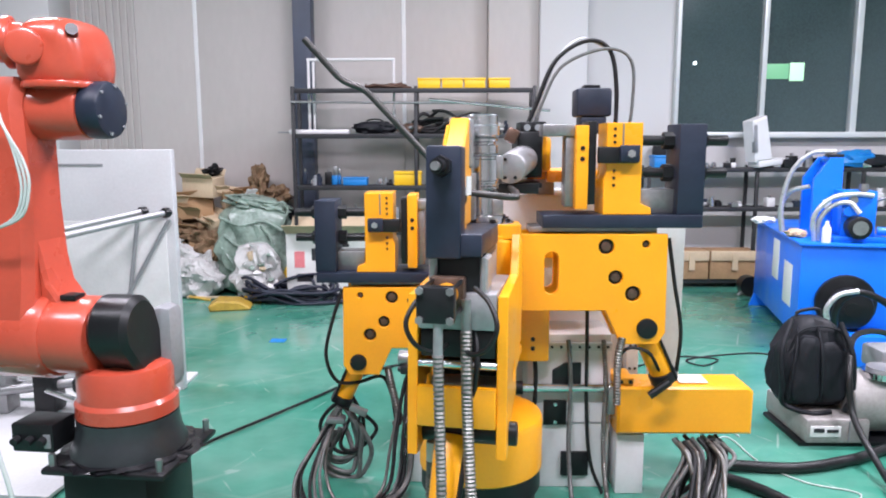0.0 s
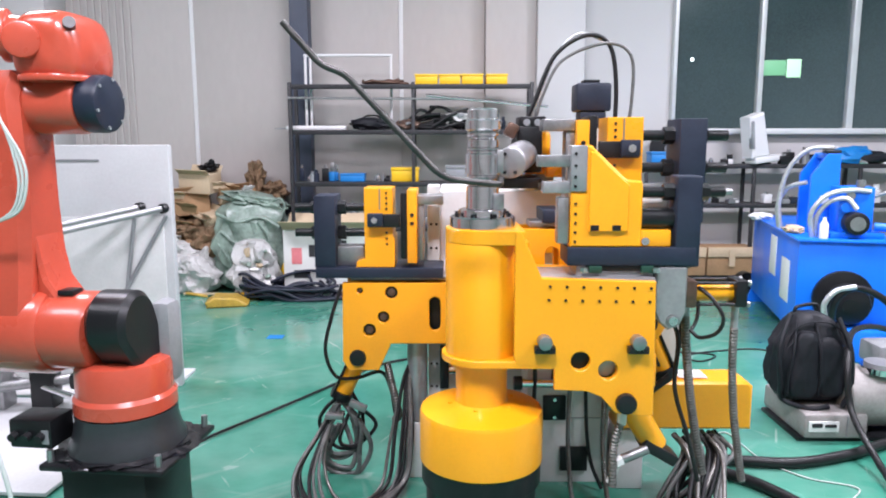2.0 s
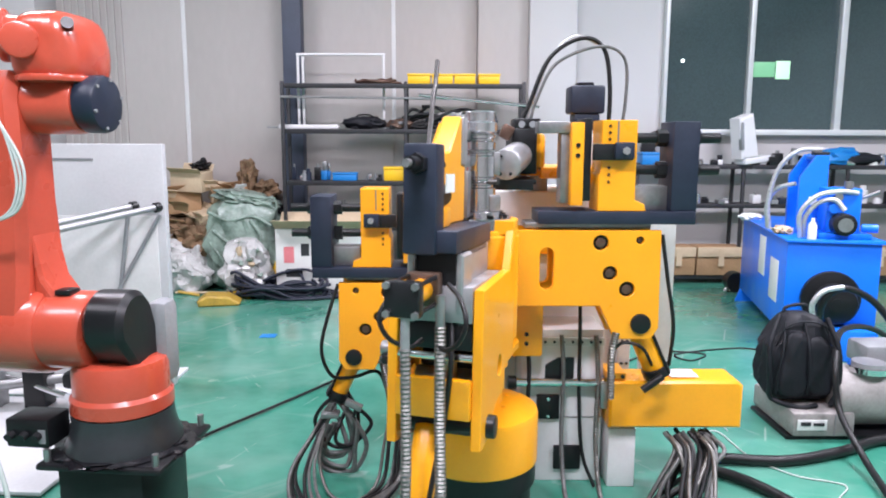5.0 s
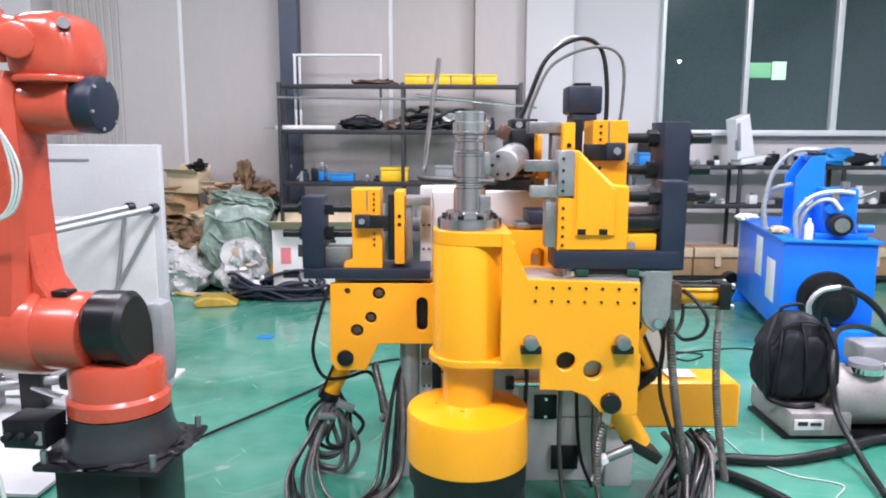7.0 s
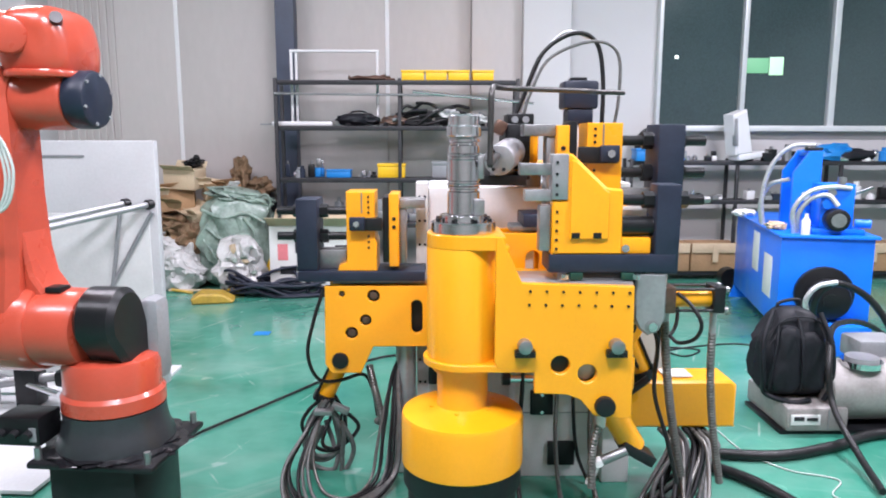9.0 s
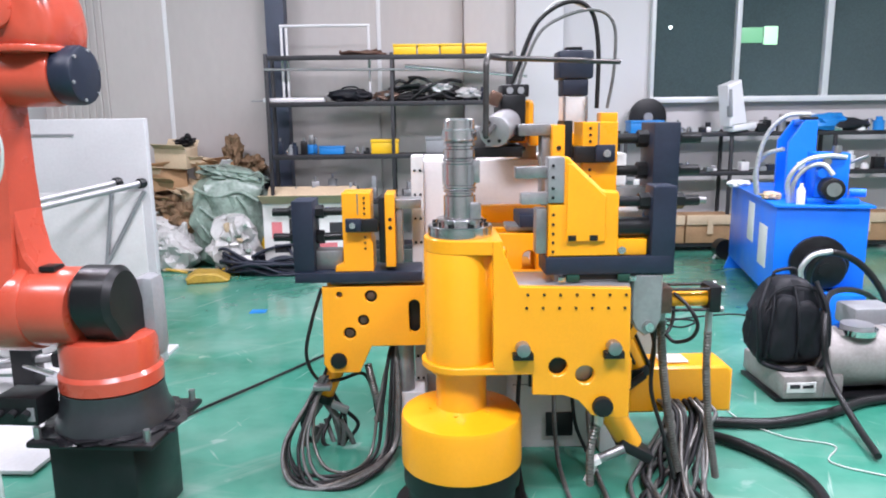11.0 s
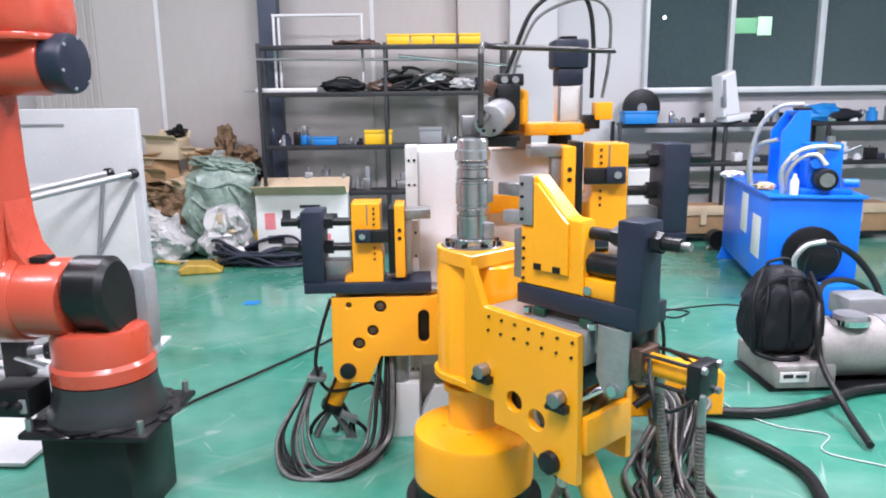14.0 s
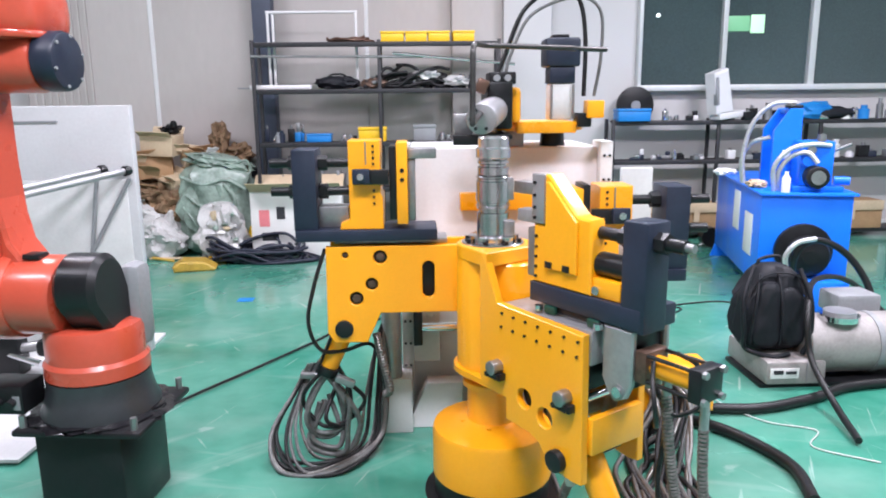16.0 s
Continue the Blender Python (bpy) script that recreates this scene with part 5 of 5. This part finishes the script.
for pts in ([(0.1, 0.1, 0.82), (0.08, 0.06, 1.0), (0.18, 0.05, 1.13), (0.34, 0.08, 1.16), (0.46, 0.1, 1.15)], [(0.13, 0.12, 0.82), (0.12, 0.08, 0.97), (0.2, 0.07, 1.08), (0.3, 0.05, 1.1), (0.36, 0.02, 1.03)], [(-0.005, 0.6, 0.82), (-0.03, 0.58, 1.05), (0.02, 0.54, 1.3), (0.14, 0.5, 1.44), (0.3, 0.46, 1.455)], [(0.005, 0.7, 0.82), (-0.02, 0.66, 1.0), (0.03, 0.6, 1.14), (0.14, 0.5, 1.19)]):
    part("oil_hose", sweep(pts, 0.017), SILVERHOSE, TANK, "silvery braided oil hose")
part("motor_flange", rod((0.3, 0.0, 0.4), (0.3, -0.04, 0.4), 0.2, bev=0.008), BLACK, TANK, "round black motor flange")
mt_ = part("motor", rod((0.31, -0.04, 0.38), (0.31, -0.16, 0.38), 0.14, bev=0.02), BLACK, TANK, "black electric motor")
part("motor_hub", rod((0.31, -0.16, 0.38), (0.31, -0.17, 0.38), 0.05), BLACK, mt_)
part("motor_foot", box(0.2, 0.56, -0.24, -0.03, 0.0, 0.22, 0.012), BLUE, TANK, "blue motor bracket")
part("rag", lump(-0.01, 1.35, 0.84, 0.1, 0.1, 0.035, 51, 0.4), BARW, TANK)

HOSEB = thing("big_hose", pose(0, 0, 0), "thick black hose arching from the power unit", "hose")
part("hose", sweep([(2.6, 4.66, 0.3), (2.57, 4.6, 0.42), (2.61, 4.58, 0.51), (2.72, 4.57, 0.545), (2.89, 4.55, 0.46), (3.02, 4.5, 0.28), (3.05, 4.4, 0.08), (2.95, 4.2, 0.03), (2.6, 4.1, 0.03), (2.2, 4.15, 0.03)], 0.023), HOSE, HOSEB)
part("guard_ring", sweep([(2.52, 4.6, 0.34), (2.5, 4.58, 0.44), (2.56, 4.56, 0.53), (2.68, 4.55, 0.56)], 0.018), SILVERHOSE, HOSEB, "pale sleeve round the hose")
for i, pts in enumerate(([(1.1, 3.1, 0.028), (1.3, 3.13, 0.028), (1.62, 3.1, 0.028), (1.95, 3.2, 0.028), (2.25, 3.34, 0.028), (2.8, 3.4, 0.028)], [(1.1, 3.05, 0.028), (1.28, 2.98, 0.028), (1.42, 2.8, 0.028), (1.5, 2.55, 0.028), (1.45, 2.3, 0.028)], [(1.9, 2.75, 0.028), (1.97, 3.05, 0.06), (1.98, 3.3, 0.2), (2.0, 3.4, 0.42), (2.2, 3.7, 0.5), (2.6, 4.0, 0.4), (3.0, 4.1, 0.1), (3.3, 4.0, 0.028)])):
    th = thing("floor_hose", pose(0, 0, 0), "thick black hydraulic hose lying on the floor", "hose", "floor hoses")
    part("hose", sweep(pts, 0.025 if i < 2 else 0.016), HOSE, th)
for i, pts in enumerate(([(1.25, 3.3, 0.006), (1.45, 3.5, 0.006), (1.5, 3.2, 0.006), (1.62, 3.0, 0.006), (1.8, 2.9, 0.006), (1.7, 2.75, 0.006), (1.9, 2.6, 0.006)], [(1.2, 3.9, 0.006), (1.4, 4.0, 0.006), (1.5, 3.8, 0.006), (1.52, 3.5, 0.006)])):
    th = thing("air_line", pose(0, 0, 0), "thin clear air line lying on the floor", "hose", "clear air lines")
    part("line", sweep(pts, 0.0035, 12), CLEAR, th)
THINC = thing("thin_cable", pose(0, 0, 0), "thin black cable looped on the floor", "cable")
part("cable", sweep([(1.2, 4.6, 0.006), (1.6, 4.9, 0.006), (1.9, 4.85, 0.006), (1.75, 4.7, 0.006), (1.7, 4.85, 0.006), (2.2, 5.0, 0.006), (2.42, 4.9, 0.006)], 0.006, 12), RUBBER, THINC)
PAP = thing("paper_sheet", pose(1.22, 4.0, 0, 0, 0, 15), "sheet of white paper on the floor", "paper")
part("sheet", box(-0.12, 0.1, -0.08, 0.09, 0.0, 0.004, 0), BARW, PAP)
TOOLC = thing("cable_reel", pose(3.0, 7.0, 0), "dark cable reel standing by the rack", "reel")
part("drum", rod((0, -0.06, 0.11), (0, 0.06, 0.11), 0.1), BLACK, TOOLC)
part("stand", rod((-0.1, 0, 0.01), (0.12, 0, 0.22), 0.014), DULLSTEEL, TOOLC)

# ---- compressor and backpack ----
COMP = thing("compressor", pose(0.06, 0, 0), "dusty grey compressor housing with a metal drum", "compressor")
part("housing", box(1.74, 2.06, 3.38, 3.85, 0.02, 0.15, 0.02), DUSTY, COMP)
part("plinth", box(1.72, 2.6, 3.4, 3.82, 0.0, 0.022, 0.003), BLACK, COMP)
part("drum", rod((1.98, 3.55, 0.19), (2.7, 3.57, 0.19), 0.16, bev=0.02), DUSTY, COMP, "horizontal metal drum")
part("cap_ring", rod((2.17, 3.5, 0.335), (2.17, 3.5, 0.365), 0.1), CHROME, COMP, "shiny cap ring")
part("drum_cap", rod((2.17, 3.5, 0.36), (2.17, 3.5, 0.385), 0.08), SILVER, COMP)
part("drum_strap", rod((2.35, 3.56, 0.19), (2.38, 3.56, 0.19), 0.165), GREY, COMP)
part("type_plate", box(1.76, 1.91, 3.374, 3.381, 0.06, 0.115, 0.001), BARW, COMP, "white type plate")
part("type_bar", box(1.775, 1.825, 3.37, 3.375, 0.085, 0.105, 0), BARK, COMP)
part("type_bar", box(1.84, 1.895, 3.37, 3.375, 0.085, 0.1, 0), BARK, COMP)
part("pump_block", box(2.25, 2.5, 3.65, 3.85, 0.3, 0.42, 0.02), GREY, COMP)
part("panel_seam", box(1.95, 1.955, 3.376, 3.381, 0.03, 0.14, 0), GREY, COMP)
PACK = thing("backpack", pose(1.91, 3.6, 0.15, -6, 0, -4), "black nylon backpack standing on the compressor", "backpack")


part("body", soft_box(0.38, 0.22, 0.47, 1, 0.52, 0.2), CLOTH, PACK)
part("front_pocket", soft_box(0.15, 0.09, 0.35, 2, 0.75, 0.16), CLOTH, PACK).matrix_basis = pose(-0.07, -0.105, 0.03, 0, 4)
part("front_pocket", soft_box(0.15, 0.08, 0.31, 5, 0.7, 0.18), CLOTH, PACK).matrix_basis = pose(0.08, -0.1, 0.04, 0, -5)
part("side_pocket", soft_box(0.1, 0.14, 0.2, 7, 0.8, 0.15), CLOTH, PACK).matrix_basis = pose(0.185, -0.02, 0.03, 0, -6)
for k, (xa, xb) in enumerate(((-0.1, -0.15), (0.0, 0.005), (0.1, 0.15))):
    part("webbing", sweep([(xa, -0.1, 0.42), ((xa + xb) / 2, -0.15, 0.3), (xb, -0.155, 0.16), (xb, -0.13, 0.05)], 0.007), CLOTH, PACK)
part("carry_handle", sweep([(-0.06, 0.02, 0.44), (-0.05, 0.02, 0.485), (0.05, 0.02, 0.5), (0.06, 0.02, 0.43)], 0.009), CLOTH, PACK)
part("strap", sweep([(-0.13, -0.1, 0.46), (-0.2, -0.16, 0.3), (-0.19, -0.15, 0.12), (-0.16, -0.1, 0.02), (-0.05, -0.16, -0.01), (0.05, -0.15, 0.0)], 0.013), CLOTH, PACK)
part("strap", sweep([(0.1, -0.12, 0.45), (0.14, -0.17, 0.3), (0.15, -0.16, 0.1), (0.12, -0.14, 0.0)], 0.013), CLOTH, PACK)
part("zip", sweep([(-0.15, -0.115, 0.3), (-0.1, -0.125, 0.4), (0, -0.13, 0.43), (0.1, -0.125, 0.4), (0.15, -0.115, 0.3)], 0.004), CLOTH, PACK)

# ---- hydraulic hoses round the machine ----
def loops(parent, base, n, seed, material, width, drop, r, label, name="hose"):
    rnd = random.Random(seed)
    for i in range(n):
        w = width * (0.55 + 0.6 * rnd.random())
        dd = drop * (0.75 + 0.3 * rnd.random())
        s = -1 if i % 2 else 1
        j = [(rnd.random() - 0.5) * 0.05 for _ in range(6)]
        x, y, z = base
        pts = [(x + j[0] * 0.4, y + j[1] * 0.5, z), (x + s * w * 0.35 + j[2], y + j[3], z - dd * 0.3), (x + s * w * 0.5 + j[4], y + j[5], z - dd * 0.65), (x + s * w * 0.2 + j[1], y + j[0], z - dd * 0.97), (x - s * w * 0.25 + j[3], y + j[2], z - dd * 0.85), (x - s * w * 0.1 + j[5], y + 0.06 + j[4], z - dd * 0.4)]
        part(name, sweep(pts, r, 12), material, parent, label if i == 0 else "")


# hung from the lower press arm, in the arm's own space
loops(LEFT, (-0.485, 0.09, -0.545), 5, 3, GREYHOSE, 0.26, 0.37, 0.011, "grey braided hydraulic hose")
loops(LEFT, (-0.44, 0.1, -0.5), 2, 4, HOSE, 0.26, 0.36, 0.009, "black hydraulic hose")
part("arm_cable", sweep([(-0.455, 0.02, -0.01), (-0.5, 0.0, -0.15), (-0.53, 0.0, -0.3), (-0.49, 0.02, -0.42), (-0.4, 0.06, -0.44), (-0.3, 0.08, -0.42), (-0.26, 0.1, -0.5), (-0.24, 0.1, -0.62)], 0.008), HOSE, LEFT, "thin black cable")
part("conduit", sweep([(-0.27, 0.06, -0.37), (-0.25, 0.05, -0.46), (-0.22, 0.05, -0.6), (-0.24, 0.07, -0.64)], 0.015, 12, rib=0.003), CONDUIT, LEFT, "ribbed grey metal conduit")
part("fitting", box(-0.44, -0.36, 0.03, 0.06, -0.58, -0.55, 0.004, None, pose(-0.4, 0.045, -0.565, 0, 25) @ pose(0.4, -0.045, 0.565)), DULLSTEEL, LEFT, "steel hose fitting")
part("fitting_tap", rod((-0.39, 0.045, -0.58), (-0.4, 0.045, -0.62), 0.007), BLACK, LEFT)
part("side_conduit", sweep([(0.35, -0.01, -0.36 * 1.15), (0.33, -0.03, -0.5), (0.33, -0.04, -0.68)], 0.013, 12, rib=0.003), CONDUIT, RIGHT, "ribbed grey metal conduit")
part("arm_cable", sweep([(0.53, 0.03, -0.02), (0.56, 0.03, -0.2), (0.6, 0.05, -0.4), (0.6, 0.08, -0.58)], 0.008), HOSE, RIGHT, "thin black cable")
part("arm_cable", sweep([(0.33, 0.02, -0.52), (0.38, 0.0, -0.46), (0.46, 0.0, -0.48), (0.52, 0.05, -0.57)], 0.007), HOSE, RIGHT)
part("elbow_fitting", rod((0.55, 0.0, -0.6), (0.47, 0.0, -0.66), 0.016), BLACK, RIGHT, "black elbow fitting")

GROUND = thing("hose_bundle", pose(0, 0, 0), "coiled grey hydraulic hoses lying under the press arm", "hose")
rnd = random.Random(17)
for i in range(9):
    # each hose drops from the arm's side, sags to the floor and climbs to the tower
    j, u, v = rnd.random() - 0.5, rnd.random(), rnd.random()
    out = -0.5 - 0.16 * u
    pts = [(-0.47 + 0.03 * j, 2.97, 0.33 + 0.03 * v), (-0.5 - 0.06 * u, 2.94, 0.24), (out, 2.88 - 0.1 * v, 0.11), (out + 0.06, 2.8 - 0.15 * v, 0.013), (-0.36 + 0.1 * j, 2.76 - 0.12 * v, 0.013), (-0.27 + 0.1 * v, 2.84, 0.05), (-0.24 + 0.1 * v, 2.93, 0.2 + 0.06 * u), (-0.19 + 0.04 * v, 3.02, 0.4 + 0.08 * u), (-0.12, 3.05, 0.48 + 0.12 * u)]
    part("hose", sweep(pts, 0.007 if i % 3 else 0.0085, 12, 6, rib=0.002 if i % 4 == 1 else 0), (GREYHOSE, HOSE, CONDUIT, HOSE)[i % 4], GROUND)
part("tie", box(-0.52, -0.44, 2.93, 2.99, 0.3, 0.325, 0.006), DULLSTEEL, GROUND, "steel clip round the hoses")
FALL = thing("hose_bundle", pose(0, 0, 0), "bundle of black and grey hoses hanging under the side beam", "hose")
rnd = random.Random(23)
for i in range(24):
    x0, y0 = 0.96 + 0.22 * rnd.random(), 2.72 + 0.1 * rnd.random()
    x1, y1 = x0 - 0.3 * rnd.random() + 0.04, y0 - 0.3 * rnd.random()
    x2 = x1 - 0.2 * rnd.random() + 0.04
    part("hose", sweep([(x0, y0 + 0.1, 0.262), (x0 + 0.02, y0 + 0.02, 0.22), ((x0 + x1) / 2 + 0.05 * (rnd.random() - 0.5), (y0 + y1) / 2, 0.1), (x1, y1, 0.016), (x2, y1 - 0.15, 0.014), (x2 + 0.1 * (rnd.random() - 0.5), y1 - 0.45, 0.014)], 0.0095, 12, 6, rib=0.002 if i % 4 == 0 else 0), (HOSE, GREYHOSE, CONDUIT, RUBBER)[i % 4], FALL)
FOOT = thing("hose_bundle", pose(0, 0, 0), "dark hoses spread on the floor before the tower", "hose")
for i in range(3):
    x0 = 0.38 + 0.15 * i
    j, u = rnd.random() - 0.5, rnd.random()
    part("hose", sweep([(x0, 2.94, 0.68), (x0 + 0.01, 2.92, 0.5), (x0 + 0.03 * j, 2.88, 0.24), (x0 + 0.08 * j, 2.78, 0.06), (x0 + 0.1 * j, 2.62, 0.014), (x0 + 0.2 * j, 2.3, 0.014), (x0 + 0.3 * j, 1.95, 0.014)], 0.0095, 12, 6, rib=0.002 if i % 3 == 2 else 0), (HOSE, GREYHOSE, CONDUIT)[i % 3], FOOT)


# ---- what moves ----
def motions():
    head = [(0, 0, 0), (6.3, 0.004, 0), (6.5, 0.002, 0), (7.0, -0.022, 0), (8.0, -0.026, 0), (8.5, -0.027, -0.006), (9.0, -0.027, -0.03), (9.5, -0.027, -0.06), (11.0, -0.027, -0.142), (11.5, -0.027, -0.168), (12.0, -0.026, -0.192), (12.5, -0.028, -0.222), (13.0, -0.029, -0.246), (13.25, -0.024, -0.248), (13.5, 0.005, -0.248), (14.0, 0.038, -0.248), (14.5, 0.081, -0.249), (15.0, 0.112, -0.249), (15.5, 0.135, -0.249), (16.0, 0.139, -0.249)]
    walk(HEAD, [(t, pose(AX + x, AY, z)) for t, x, z in head])
    walk(BEAM, [(t, pose(0, 0, 0.64 * z)) for t, x, z in head])
    walk(PED, [(t, pose(AX + x, AY, 0)) for t, x, z in head])

    def shift(t):
        for a, b in zip(head, head[1:]):
            if a[0] <= t <= b[0]:
                k = (t - a[0]) / (b[0] - a[0])
                return a[1] + (b[1] - a[1]) * k, a[2] + (b[2] - a[2]) * k
        return head[-1][1:]

    turn = [(0, -99.5), (0.3, -99.5), (0.5, -99), (0.6, -95), (0.7, -85), (0.8, -70), (0.9, -59), (1.0, -47), (1.1, -20), (1.2, -4), (1.3, 0), (2.6, 0), (3.0, -2), (3.15, -8), (3.3, -16), (3.5, -28.5), (3.6, -35), (3.8, -50), (4.0, -63), (4.2, -73), (4.5, -91), (4.8, -105), (5.3, -107), (5.6, -104), (5.8, -84), (6.0, -58), (6.1, -46), (6.2, -33), (6.3, -20), (6.4, -6), (6.5, 0), (9.0, 0), (11.5, 0), (13.0, 0), (13.2, -8), (13.4, -31), (13.6, -45.5), (13.8, -49), (14.0, -50), (15.0, -50), (15.5, -50), (15.75, -53), (16.0, -56.5)]
    times = sorted({t for t, _ in turn} | {r[0] for r in head})

    def angle(t):
        for a, b in zip(turn, turn[1:]):
            if a[0] <= t <= b[0]:
                return a[1] + (b[1] - a[1]) * (t - a[0]) / (b[0] - a[0])
        return turn[-1][1]

    walk(ARM, [(t, pose(AX + shift(t)[0], AY, shift(t)[1] + 0.033 * min(1, -angle(t) / 30), 0, min(0, (angle(t) + 60) / 18), angle(t))) for t in times])
    walk(CAR, [(t, pose(x, 0, z)) for t, x, z in ((0, -0.135, 0.075), (0.12, -0.125, 0.07), (0.5, 0, 0), (1.9, 0, 0), (2.2, -0.05, 0.045), (2.5, -0.135, 0.075), (4.9, -0.135, 0.075), (5.4, 0, 0), (16.0, 0, 0))])
    left = [(t, x, 0, z) for t, x, z in head if t <= 13.5] + [(14.0, 0.036, -0.01, -0.228), (14.5, 0.06, -0.14, -0.116), (15.0, 0.075, -0.2, -0.049), (15.5, 0.086, -0.285, 0.035), (16.0, 0.086, -0.285, 0.037)]
    walk(LEFT, [(t, pose(AX - 0.123 + x, 2.95 + y, 0.906 + z)) for t, x, y, z in left])
    right = [(t, x, 0, z) for t, x, z in head if t <= 13.5] + [(14.0, 0.038, 0, -0.265), (14.5, 0.08, 0.05, -0.34), (15.0, 0.11, 0.09, -0.39), (15.5, 0.13, 0.12, -0.45), (16.0, 0.135, 0.12, -0.455)]
    walk(RIGHT, [(t, pose(AX + 0.222 + x, 2.75 + y, 1.16 + z)) for t, x, y, z in right])
    # the bend follows the arm, then the chuck rolls the tube a quarter turn
    bend = [(0, 0), (3.0, 0), (3.15, -5), (3.3, -12), (3.5, -23), (3.6, -29), (3.8, -44), (4.0, -57), (4.2, -67), (4.5, -82), (4.8, -95), (6.3, -95), (16.0, -95)]
    walk(BENT, [(t, pose(0, 0, 0, 0, 0, a)) for t, a in bend])
    roll = [(0, 0), (6.95, 0), (7.1, 12), (7.2, 32), (7.3, 55), (7.4, 72), (7.5, 84), (7.6, 89), (7.7, 90), (16.0, 90)]
    feed = [(0, 1), (0.7, 1), (1.0, 0.85), (1.2, 0.45), (1.4, 0)]
    rows = [(t, k, 0) for t, k in feed] + [(t, 0, a) for t, a in roll if t > 1.4]
    walk(TUBE_THING, [(t, pose(BENDX + 0.058 * k, BENDY + 0.03 * k, BENDZ - 0.025 * k + 0.042 * a / 90, 6 * a / 90, 0, -11 * a / 90) @ pose(0, 0, 0, 0, a, 0)) for t, k, a in rows])


motions()
